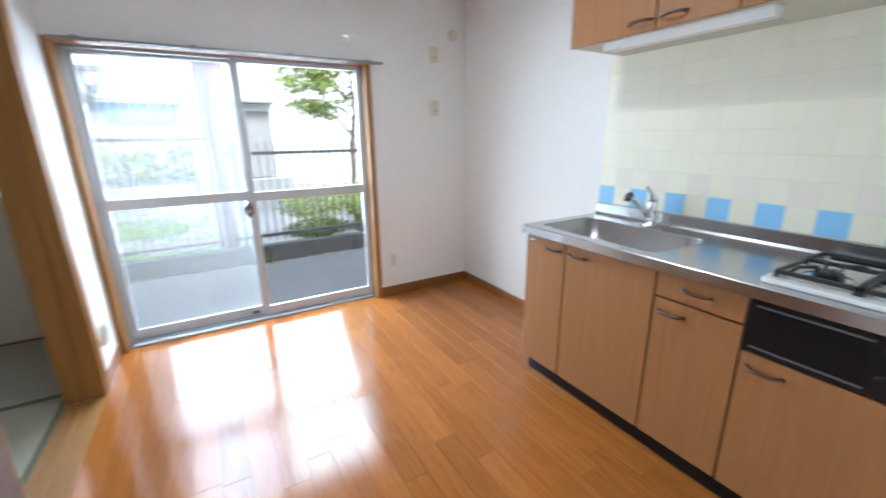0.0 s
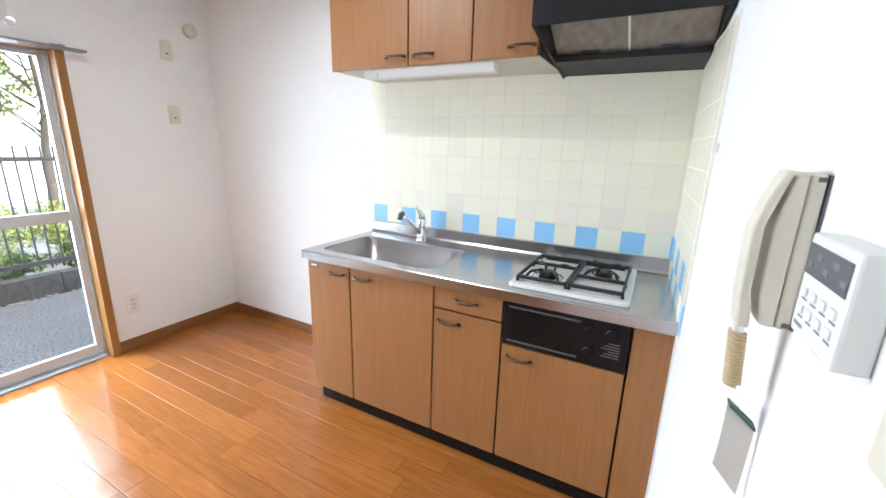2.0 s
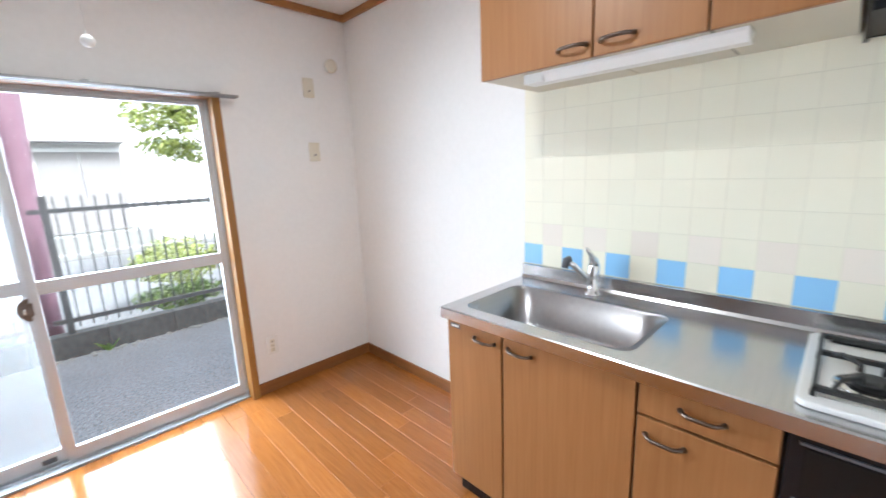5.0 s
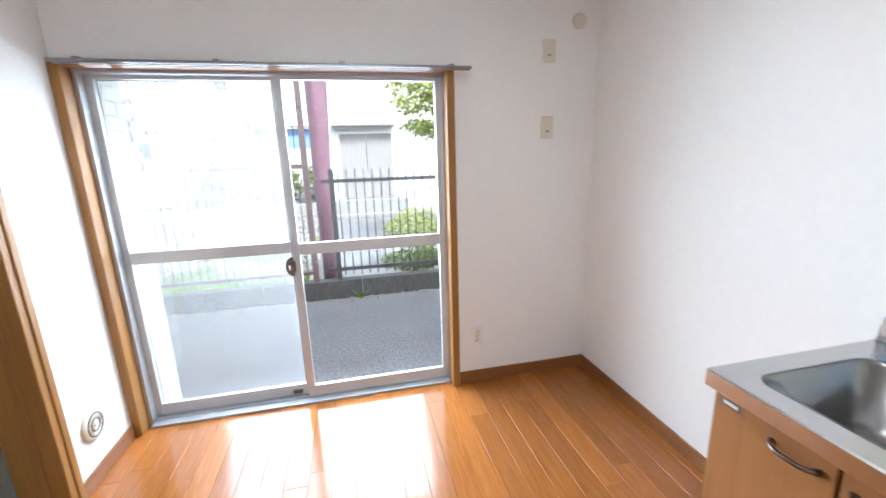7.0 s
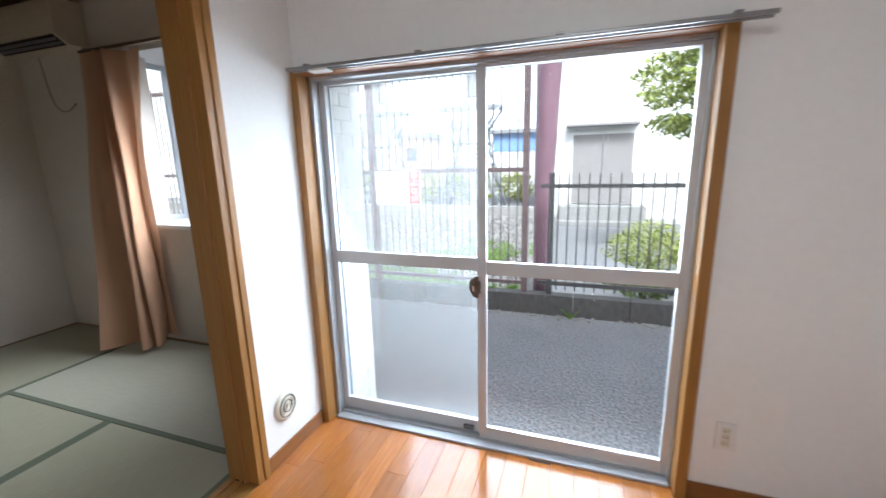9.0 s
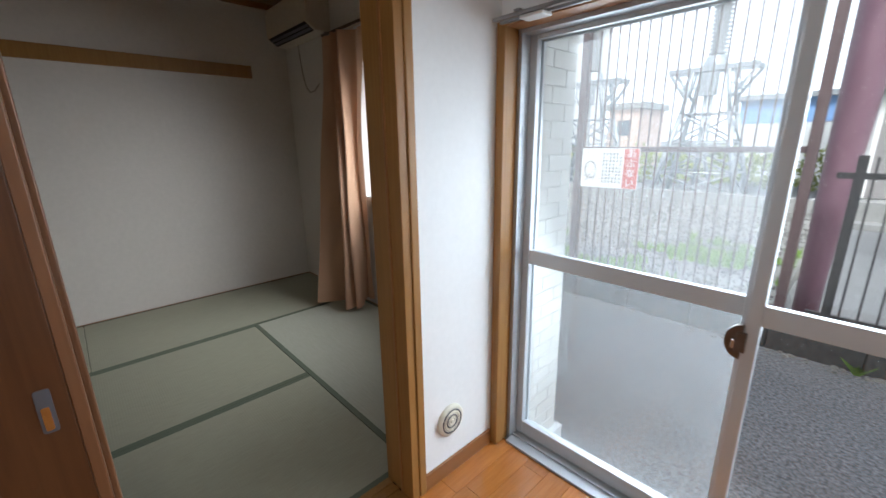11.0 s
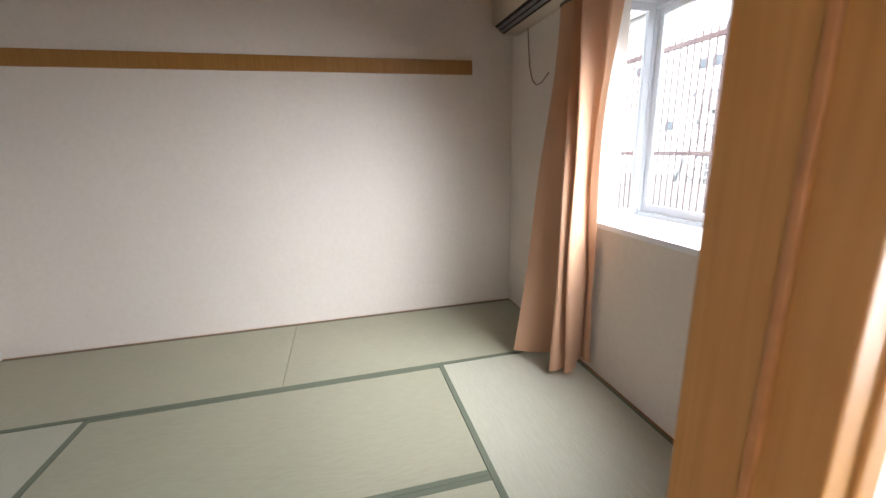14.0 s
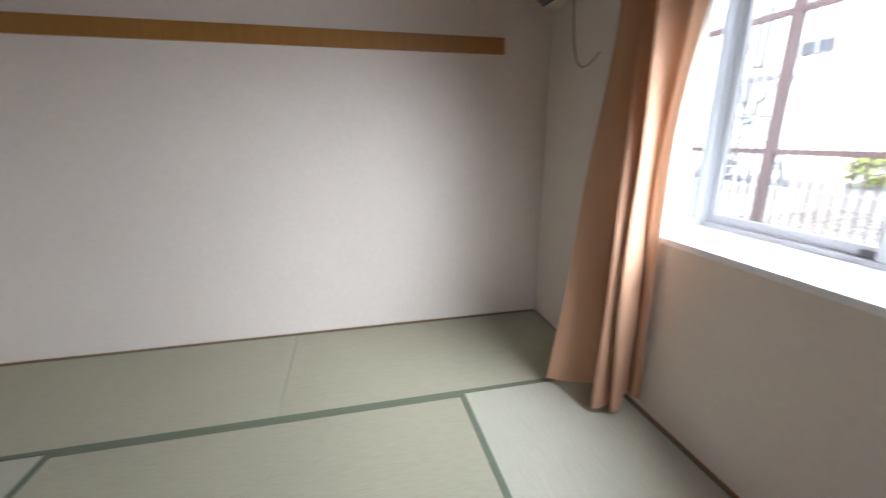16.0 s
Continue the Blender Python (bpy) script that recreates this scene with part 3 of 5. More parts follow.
piece("screen_bar", [(-1.62, QX1 - 0.05, BY + 0.05, BY + 0.064, 1.50, 1.52), (-1.645, -1.62, BY + 0.05, BY + 0.064, BZ0, BZ1)], BAY_FRAME, bay)

# ---- kitchen unit ----
FX, CT, UY0, UY1 = 1.585, 0.845, 0.141, 1.735     # door faces, counter top, ends of the unit
SEAMS = (1.735, 1.468, 1.017, 0.712, 0.266, UY0)


def bow_handle(parent, y, z, along="y", w=0.095, x=FX, material=BRONZE):
    """A bow pull that stands out from a door face."""
    bm = bmesh.new()
    pts = []
    for k in range(13):
        s = -1 + k / 6
        pts.append((x - 0.004 - 0.024 * (1 - s ** 4), y + s * w / 2, z))
    tube(bm, pts, [0.0075 if k in (0, 12) else 0.0055 for k in range(13)], 8)
    return part("handle", bm, material, parent, "dark nickel bow handle", True)


def cabinet(name, label, y0, y1, fronts, z0=0.095, z1=0.802, back=KE - 0.02):
    """A base unit: carcass, and fronts as (name, z0, z1, handle side)."""
    ob = thing(name, label, "cabinet", "kitchen base units")
    piece("body", [(FX + 0.021, back, y0 + 0.001, y1 - 0.001, z0, z1)], CABINET_EDGE, ob)
    if z1 == 0.655:
        piece("front_rail", [(FX + 0.021, FX + 0.035, y0 + 0.001, y1 - 0.001, z1, 0.802)], CABINET_EDGE, ob)
    for kind, a, b, side in fronts:
        f = piece(kind, [(FX, FX + 0.02, y0 + 0.004, y1 - 0.004, a, b)], CABINET, ob, bevel=0.0025)
        if side:
            hy = {"l": y1 - 0.075, "r": y0 + 0.075, "c": (y0 + y1) / 2}[side]
            bow_handle(f, hy, b - 0.045)
    return ob


c1 = cabinet("base_cabinet", "light brown veneered sink cabinet with a narrow door", SEAMS[1], SEAMS[0], [("door", 0.098, 0.796, "r")], z1=0.655)
piece("badge", [(FX - 0.002, FX, 1.665, 1.715, 0.762, 0.780)], GREY_PLASTIC, c1, "small dark maker's badge", bevel=0.0007)
piece("badge_bar", [(FX - 0.0028, FX - 0.002, 1.672, 1.708, 0.767, 0.775)], SIGN_WHITE, c1)
cabinet("base_cabinet", "light brown veneered sink cabinet with a wide door", SEAMS[2], SEAMS[1], [("door", 0.098, 0.796, "l")], z1=0.655)
cabinet("base_cabinet", "light brown veneered cabinet with a drawer over a door", SEAMS[3], SEAMS[2],
        [("drawer_front", 0.700, 0.796, "c"), ("door", 0.098, 0.692, "l")])
cabinet("base_cabinet", "light brown veneered cabinet with a door below the grill", SEAMS[4], SEAMS[3],
                    [("door", 0.098, 0.614, "l")], z1=0.617)
cabinet("base_cabinet", "narrow light brown veneered filler beside the wall", SEAMS[5], SEAMS[4], [("panel", 0.098, 0.796, "")])
piece("end_panel", [(FX + 0.022, KE - 0.02, UY1, UY1 + 0.016, 0.095, 0.80)], CABINET, c1)
kick = tagged(piece("toe_kick", [(1.632, 1.648, UY0, UY1 - 0.01, 0.0, 0.094)], BLACK), "black recessed toe kick under the kitchen unit", "toe kick", kind="structure")

# built-in grill
oven = thing("built_in_grill", "black built-in gas grill with a glass window", "grill")
OYA, OYB = SEAMS[4] + 0.004, SEAMS[3] - 0.004
piece("body", [(FX + 0.01, KE - 0.1, OYA + 0.003, OYB - 0.003, 0.622, 0.797)], IRON, oven)
piece("front", [(FX - 0.006, FX + 0.01, OYA, OYB, 0.620, 0.798)], BLACK, oven, bevel=0.002)
w = piece("window", [(FX - 0.009, FX - 0.006, OYA + 0.17, OYB - 0.03, 0.650, 0.768)], OVEN_GLASS, oven, "dark glass window", bevel=0.0012)
for z in (0.773, 0.637):
    piece("window_rim", [(FX - 0.011, FX - 0.006, OYA + 0.16, OYB - 0.02, z, z + 0.006)], GREY_PLASTIC, oven)
for y, z in ((OYA + 0.125, 0.752), (OYA + 0.125, 0.675), (OYA + 0.055, 0.752)):
    bm = bmesh.new()
    tube(bm, [(FX - 0.006, y, z), (FX - 0.012, y, z), (FX - 0.022, y, z)], [0.021, 0.020, 0.017], 20)
    box(bm, FX - 0.026, FX - 0.020, y - 0.004, y + 0.004, z - 0.016, z + 0.016, 0.001)
    part("knob", bm, BLACK, oven, "black control knob")
bm = bmesh.new()
for k in range(6):
    box(bm, FX - 0.0066, FX - 0.0058, OYA + 0.025, OYA + 0.085 - 0.012 * (k % 3), 0.665 + 0.010 * k, 0.669 + 0.010 * k)
part("print", bm, GREY_PLASTIC, oven, "unreadable grey lines of print")

# steel counter with a pressed sink
counter = thing("sink_counter", "brushed stainless steel counter with a pressed sink", "counter")
CX0, CX1 = 1.555, KE - 0.006
bm = bmesh.new()
N = 7
hole = rounded(1.615, 1.985, 1.050, 1.680, 0.05, N)
basin = rounded(1.640, 1.972, 1.072, 1.662, 0.070, N)
levels = [(hole, CT), (hole, CT - 0.007), (basin, CT - 0.010), (rounded(1.652, 1.960, 1.084, 1.650, 0.070, N), CT - 0.15),
          (rounded(1.69, 1.93, 1.12, 1.615, 0.06, N), CT - 0.175)]
loops = [[bm.verts.new((x, y, z)) for x, y in pts] for pts, z in levels]
rim = [bm.verts.new((x, y, CT)) for x, y in ((CX1, UY1 + 0.005), (CX0 + 0.004, UY1 + 0.005), (CX0 + 0.004, UY0), (CX1, UY0))]
edges = [bm.edges.new((rim[i], rim[(i + 1) % 4])) for i in range(4)]
edges += [bm.edges.new((loops[0][i], loops[0][(i + 1) % len(hole)])) for i in range(len(hole))]
bmesh.ops.triangle_fill(bm, edges=edges, use_beauty=True)
part("counter_top", bm, STEEL, counter)
bm = bmesh.new()
loops = [[bm.verts.new((x, y, z)) for x, y in pts] for pts, z in levels]
for a, b in zip(loops, loops[1:]):
    for i in range(len(a)):
        j = (i + 1) % len(a)
        f = bm.faces.new((a[i], a[j], b[j], b[i]))
        f.smooth = True
bm.faces.new(loops[-1])
part("sink_basin", bm, SATIN, counter, "satin steel sink basin")
bm = bmesh.new()
prism(bm, [(CX0 + 0.004, CT), (CX0, CT - 0.004), (CX0, CT - 0.042), (CX0 + 0.012, CT - 0.042), (CX0 + 0.012, CT - 0.003)], "y", UY0, UY1 + 0.005)
part("front_edge", bm, STEEL, counter)
piece("side_edge", [(CX0 + 0.012, CX1, UY1 + 0.001, UY1 + 0.005, CT - 0.042, CT - 0.0005)], STEEL, counter)
bm = bmesh.new()
prism(bm, [(KE - 0.03, CT + 0.0005), (KE - 0.022, CT + 0.012), (KE - 0.020, 0.905), (KE - 0.004, 0.909), (KE - 0.004, CT + 0.0005)], "y", UY0, UY1 + 0.004)
part("upstand", bm, STEEL, counter)
bm = bmesh.new()
tube(bm, [(1.81, 1.20, CT - 0.1745), (1.81, 1.20, CT - 0.170)], [0.058, 0.050], 24)
part("drain", bm, CHROME, counter, "round strainer")
# Added white strip: stands for the bright wall in the gap, which renders dark.
piece("wall_seal", [(FX - 0.004, FX + 0.020, UY0 - 0.006, UY0 + 0.0035, 0.0, CT - 0.043)], WHITE_PLASTIC, counter, "white strip added over the shaded gap beside the filler panel")
piece("wall_bead", [(CX0 + 0.01, CX1, UY0 - 0.006, UY0 + 0.008, CT - 0.03, 0.912)], WHITE_PLASTIC, counter, "white sealing bead against the wall", bevel=0.003)

# faucet
faucet = thing("kitchen_faucet", "chrome single-lever faucet with a black nozzle on the counter", "faucet")
FPX, FPY = 2.052, 1.360
bm = bmesh.new()
tube(bm, [(FPX, FPY, CT), (FPX, FPY, CT + 0.006), (FPX, FPY, CT + 0.012), (FPX, FPY, CT + 0.075), (FPX, FPY, CT + 0.12), (FPX, FPY, CT + 0.128)],
     [0.034, 0.034, 0.023, 0.021, 0.022, 0.015], 20)
part("body", bm, CHROME, faucet, smooth=True)
bm = bmesh.new()
tube(bm, [(FPX - 0.01, FPY + 0.006, CT + 0.045), (FPX - 0.035, FPY + 0.020, CT + 0.078), (FPX - 0.08, FPY + 0.045, CT + 0.128), (FPX - 0.103, FPY + 0.059, CT + 0.148)], [0.014, 0.013, 0.0115, 0.0115], 14)
spout = part("spout", bm, CHROME, faucet, smooth=True)
bm = bmesh.new()
tube(bm, [(FPX - 0.094, FPY + 0.054, CT + 0.158), (FPX - 0.108, FPY + 0.062, CT + 0.152), (FPX - 0.116, FPY + 0.066, CT + 0.124)], [0.014, 0.016, 0.014], 14)
part("nozzle", bm, GREY_PLASTIC, spout, "black plastic nozzle")
bm = bmesh.new()
tube(bm, [(FPX, FPY, CT + 0.122), (FPX - 0.003, FPY + 0.001, CT + 0.142), (FPX - 0.022, FPY + 0.004, CT + 0.168), (FPX - 0.052, FPY + 0.008, CT + 0.196)], [0.021, 0.017, 0.009, 0.007], 12)
part("lever", bm, CHROME, faucet, smooth=True)

# gas hob
hob = thing("gas_hob", "white enamelled two-burner gas hob with black iron grates", "gas hob")
HX0, HX1, HY0, HY1, HZ = 1.600, 2.064, 0.286, 0.708, CT
bm = bmesh.new()
prism(bm, rounded(HX0, HX1, HY0, HY1, 0.022), "z", HZ + 0.0005, HZ + 0.016, 0.004)
part("plate", bm, ENAMEL, hob)
bm = bmesh.new()
prism(bm, rounded(HX0 + 0.045, HX1 - 0.075, HY0 + 0.03, HY1 - 0.03, 0.02), "z", HZ + 0.016, HZ + 0.0175)
part("drip_tray", bm, ENAMEL, hob)
bm = bmesh.new()
box(bm, HX1 - 0.062, HX1 - 0.018, HY0 + 0.045, HY1 - 0.045, HZ + 0.0162, HZ + 0.022, 0.001)
vent = part("vent_plate", bm, IRON, hob, "black rear vent")
bm = bmesh.new()
for k in range(22):
    y = HY0 + 0.055 + k * 0.0152
    box(bm, HX1 - 0.056, HX1 - 0.024, y, y + 0.007, HZ + 0.022, HZ + 0.029)
part("vent_ribs", bm, IRON, vent)
GX0, GX1, GYM = HX0 + 0.040, HX1 - 0.070, (HY0 + HY1) / 2
HALVES = ((GYM + 0.004, HY1 - 0.024, GX0 + 0.105, GX0 + 0.222), (HY0 + 0.024, GYM - 0.004, GX1 - 0.110, GX1 - 0.222))
for y0, y1, bx, cross in HALVES:
    by = (y0 + y1) / 2
    bm = bmesh.new()
    tube(bm, [(bx, by, HZ + 0.0176), (bx, by, HZ + 0.021), (bx, by, HZ + 0.0215)], [0.062, 0.058, 0.045], 28)
    part("burner_ring", bm, CHROME, hob, "shiny burner ring")
    bm = bmesh.new()
    tube(bm, [(bx, by, HZ + 0.020), (bx, by, HZ + 0.032), (bx, by, HZ + 0.033), (bx, by, HZ + 0.038), (bx, by, HZ + 0.039)], [0.033, 0.033, 0.037, 0.034, 0.02], 24)
    part("burner_cap", bm, IRON, hob, "black burner cap")
    bm = bmesh.new()
    r, gz = 0.0075, HZ + 0.040
    for u0, u1, v0, v1 in ((GX0, GX1, y0, y0), (GX0, GX1, y1, y1), (GX0, GX0, y0, y1), (GX1, GX1, y0, y1), (cross, cross, y0, y1)):
        box(bm, u0 - r, u1 + r, v0 - r + 0.006 * (v0 == y0), v1 + r - 0.006 * (v1 == y1), gz - 0.012, gz, 0.001)
    for x in (GX0, GX1, cross):
        for y in (y0 + 0.002, y1 - 0.002):
            box(bm, x - 0.006, x + 0.006, y - 0.005, y + 0.005, HZ + 0.016, gz - 0.011)
    near, far = sorted((cross, GX0 if abs(bx - GX0) < abs(bx - GX1) else GX1))
    for ex, ey in ((near, y0 + 0.03), (near, y1 - 0.03), (far, y0 + 0.03), (far, y1 - 0.03)):
        fx, fy = bx + 0.30 * (ex - bx), by + 0.30 * (ey - by)
        mx, my = bx + 0.72 * (ex - bx), by + 0.80 * (ey - by)
        tube(bm, [(ex, ey, gz - 0.005), (mx, my, gz + 0.012), (fx, fy, gz + 0.013), (fx, fy, gz - 0.002)], 0.0055, 6)
    part("grate", bm, IRON, hob, "black iron grate")

# wall cupboards
WZ0, WZT, WXF = 1.675, KC - 0.041, 1.74
for k, (y0, y1, side) in enumerate(((1.250, 1.672, "r"), (0.960, 1.250, "l"), (0.700, 0.960, "r"))):
    ob = thing("wall_cupboard", "light brown veneered wall cupboard with a bow handle", "cupboard", "wall cupboards")
    piece("body", [(WXF + 0.021, KE - 0.001, y0 + 0.001, y1 - 0.001, WZ0 + 0.001, WZT)], CABINET if k == 0 else CABINET_EDGE, ob)
    piece("underside", [(WXF + 0.024, KE - 0.003, y0 + 0.003, y1 - 0.003, WZ0 - 0.002, WZ0 + 0.001)], CABINET_UNDER, ob, "pale board underside")
    d = piece("door", [(WXF, WXF + 0.019, y0 + 0.003, y1 - 0.003, WZ0 - 0.004, WZT - 0.01)], CABINET, ob, bevel=0.0025)
    bow_handle(d, y1 - 0.072 if side == "l" else y0 + 0.062, WZ0 + 0.032, x=WXF)

# strip light under the cupboards
light = thing("under_cupboard_light", "white fluorescent strip light, off, under the wall cupboards", "strip light")
bm = bmesh.new()
prism(bm, [(1.785, WZ0 - 0.0025), (1.785, WZ0 - 0.012), (1.80, WZ0 - 0.036), (1.845, WZ0 - 0.036), (1.86, WZ0 - 0.012), (1.86, WZ0 - 0.0025)], "y", 0.885, 1.445, 0.002)
part("cover", bm, TUBE, light, "white plastic cover")
piece("end_cap", [(1.787, 1.858, 1.445, 1.518, WZ0 - 0.034, WZ0 - 0.0025)], WHITE_PLASTIC, light, bevel=0.003)

# range hood
hood = thing("range_hood", "black range hood with greasy metal filters over the hob", "range hood")
HA, HB, HFX = 0.148, 0.694, 1.615
prof = [(HFX, 1.735), (KE - 0.002, 1.648), (KE - 0.002, WZT), (HFX, WZT)]
for y0, y1 in ((HA, HA + 0.008), (HB - 0.008, HB)):
    bm = bmesh.new()
    prism(bm, prof, "y", y0, y1)
    part("side_panel", bm, HOOD, hood)
f = piece("front_panel", [(HFX - 0.003, HFX + 0.008, HA, HB, 1.733, WZT)], HOOD, hood, bevel=0.002)
piece("print", [(HFX - 0.0036, HFX - 0.003, HB - 0.33, HB - 0.31, 1.80, 1.806), (HFX - 0.0036, HFX - 0.003, HB - 0.325, HB - 0.285, 1.788, 1.793)], SIGN_WHITE, f)
for k in range(3):
    piece("button", [(HFX - 0.007, HFX - 0.003, HA + 0.06 + 0.035 * k, HA + 0.078 + 0.035 * k, 1.775, 1.787)], GREY_PLASTIC, f, bevel=0.001)
piece("back_panel", [(KE - 0.012, KE - 0.002, HA + 0.008, HB - 0.008, 1.658, WZT)], HOOD, hood)
piece("top_panel", [(HFX + 0.008, KE - 0.012, HA + 0.008, HB - 0.008, 1.90, 1.91)], HOOD, hood)
bm = bmesh.new()
prism(bm, [(1.93, 1.680), (KE - 0.013, 1.660), (KE - 0.013, 1.668), (1.93, 1.70)], "y", HA + 0.009, HB - 0.009)
part("oil_tray", bm, IRON, hood, "black oil tray")
MIDF = (HA + HB) / 2
for y0, y1 in ((HA + 0.012, MIDF - 0.004), (MIDF + 0.004, HB - 0.012)):
    bm = bmesh.new()
    prism(bm, [(1.70, 1.835), (1.95, 1.700), (1.954, 1.706), (1.704, 1.841)], "y", y0, y1)
    ff = part("filter", bm, FILTER, hood, "brown-stained metal grease filter")
    bm = bmesh.new()
    prism(bm, [(1.925, 1.7125), (1.945, 1.702), (1.947, 1.698), (1.923, 1.709)], "y", (y0 + y1) / 2 - 0.03, (y0 + y1) / 2 + 0.03)
    part("filter_grip", bm, GREY_PLASTIC, ff)
bm = bmesh.new()
prism(bm, [(1.698, 1.834), (1.952, 1.697), (1.955, 1.704), (1.702, 1.842)], "y", MIDF - 0.0035, MIDF + 0.0035)
part("filter_divider", bm, WHITE_PLASTIC, hood, "pale divider")

# ---- fittings on the kitchen walls ----
def plate(name, label, category, x, z, w, h, material, y=KN):
    ob = thing(name, label, category)
    bm = bmesh.new()
    box(bm, x - w / 2, x + w / 2, y - 0.008, y, z - h / 2, z + h / 2, 0.003)
    part("plate", bm, material, ob)
    return ob


for z in (1.895, 1.502):
    ob = plate("wall_socket", "cream plastic wall socket plate on the white wall", "wall socket", 1.838, z, 0.072, 0.118, CREAM_PLASTIC)
    piece("insert", [(1.820, 1.856, KN - 0.011, KN - 0.008, z - 0.045, z + 0.045)], CREAM_PLASTIC, ob, bevel=0.001)
    piece("slot", [(1.83, 1.846, KN - 0.0122, KN - 0.011, z - 0.024, z - 0.016)], GREY_PLASTIC, ob)
ob = plate("wall_socket", "white plastic double wall socket low on the wall", "wall socket", 1.418, 0.303, 0.07, 0.118, WHITE_PLASTIC)
for z in (0.275, 0.303, 0.331):
    piece("insert", [(1.404, 1.432, KN - 0.011, KN - 0.008, z - 0.012, z + 0.012)], CREAM_PLASTIC, ob, bevel=0.001)
    piece("slot", [(1.411, 1.413, KN - 0.0118, KN - 0.011, z - 0.005, z + 0.005), (1.423, 1.425, KN - 0.0118, KN - 0.011, z - 0.005, z + 0.005)], GREY_PLASTIC, ob)
cap = thing("sleeve_cap", "round cream plastic pipe cap high on the wall", "pipe cap")
bm = bmesh.new()
tube(bm, [(2.012, KN, 2.048), (2.012, KN - 0.008, 2.048), (2.012, KN - 0.014, 2.048)], [0.042, 0.042, 0.034], 28)
part("cap", bm, CREAM_PLASTIC, cap)
fitting = thing("ceiling_light", "round white ceiling light, lit, with a pull cord below", "ceiling light")
bm = bmesh.new()
tube(bm, [(LAMP[0], LAMP[1], KC), (LAMP[0], LAMP[1], KC - 0.03), (LAMP[0], LAMP[1], LAMP[2] + 0.004)], [0.16, 0.16, 0.13], 32)
part("housing", bm, WHITE_PLASTIC, fitting)
cord = thing("pull_cord", "white pull cord with a small round knob hanging from the ceiling", "pull cord")
bm = bmesh.new()
tube(bm, [(0.632, 1.58, KC), (0.632, 1.58, 2.0), (0.632, 1.58, 1.602)], 0.0007, 6)
part("string", bm, WHITE_PLASTIC, cord)
bm = bmesh.new()
tube(bm, [(0.632, 1.58, 1.5825 + 0.0098 * (1 - math.cos(a))) for a in (radians(8 + 16.4 * k) for k in range(11))],
     [max(0.0098 * math.sin(radians(8 + 16.4 * k)), 0.0012) for k in range(11)], 16)
part("knob", bm, WHITE_PLASTIC, cord, "small white plastic ball", True)

# round vent grille on the stub wall
grille = thing("vent_grille", "round cream plastic vent grille on the wall stub", "vent grille")
VY, VZ = 2.870, 0.262
bm = bmesh.new()
tube(bm, [(KW, VY, VZ), (KW + 0.010, VY, VZ), (KW + 0.016, VY, VZ)], [0.070, 0.070, 0.060], 32)
part("rim", bm, CREAM_PLASTIC, grille)
# The two grey rings paint in the shade of the slots; the grille is all cream.
for r in (0.016, 0.028, 0.040, 0.051):
    bm = bmesh.new()
    tube(bm, [(KW + 0.0165, VY + r * math.cos(a), VZ + r * math.sin(a)) for a in (2 * math.pi * k / 28 for k in range(29))], 0.0032, 6)
    part("ring", bm, GREY_PLASTIC if r in (0.028, 0.051) else CREAM_PLASTIC, grille)
bm = bmesh.new()
tube(bm, [(KW + 0.016, VY, VZ), (KW + 0.022, VY, VZ)], [0.010, 0.008], 14)
part("boss", bm, CREAM_PLASTIC, grille)

# phone, remote, switch and notes on the south wall
TURN_S = math.degrees(math.atan(0.041))


def on_south(ob, x, z, size=1.0):
    """Stands a thing built at the origin, its back at y = 0 and its face to +y, against the south wall."""
    ob.matrix_world = pose(x, south(x), z, 0, 0, TURN_S) @ Matrix.Diagonal((size, size, size, 1))
    return ob


phone = thing("intercom_phone", "cream plastic intercom handset on the white wall", "intercom phone")
bm = bmesh.new()
prism(bm, [(0.004, -0.108), (0.021, -0.108), (0.021, 0.108), (0.004, 0.108)], "x", -0.044, 0.044, 0.003)
part("back_shell", bm, CREAM_PLASTIC, phone)
bm = bmesh.new()
prism(bm, [(0.022, -0.108), (0.040, -0.106), (0.047, -0.06), (0.048, 0.035), (0.044, 0.065), (0.035, 0.106), (0.022, 0.108)], "x", -0.045, 0.045, 0.004)
part("front_shell", bm, CREAM_PLASTIC, phone)
piece("back_edge", [(-0.0455, 0.0455, 0.0, 0.0030, -0.107, 0.107)], GREY_PLASTIC, phone, "dark edge against the wall")
for z in (-0.104, 0.098):
    piece("screw_cover", [(-0.0462, -0.044, 0.006, 0.014, z, z + 0.006)], GREY_PLASTIC, phone)
bm = bmesh.new()
side = [(0.049, -0.114), (0.066, -0.114), (0.071, -0.06), (0.072, 0.030), (0.062, 0.072), (0.047, 0.112), (0.037, 0.112), (0.048, 0.072), (0.058, 0.035), (0.057, -0.06), (0.052, -0.080)]
prism(bm, side, "x", -0.046, -0.002, 0.004)
part("handset", bm, CREAM_PLASTIC, phone, "cream handset on its cradle")
bm = bmesh.new()
box(bm, -0.030, -0.014, 0.050, 0.064, -0.132, -0.112, 0.003)
part("cord_plug", bm, WHITE_PLASTIC, phone, "white cord plug")
bm = bmesh.new()
pts = []
for k in range(150):
    a = 2 * math.pi * k / 9
    u = k / 149
    pts.append((-0.022 + 0.010 * math.cos(a) + 0.004 * u, 0.056 + 0.010 * math.sin(a) - 0.008 * u, -0.128 - 0.090 * u))
tube(bm, pts, 0.003, 6)
part("coiled_cord", bm, CORD, phone, "yellowed coiled cord", True)
on_south(phone, 0.802, 1.247, 0.80)

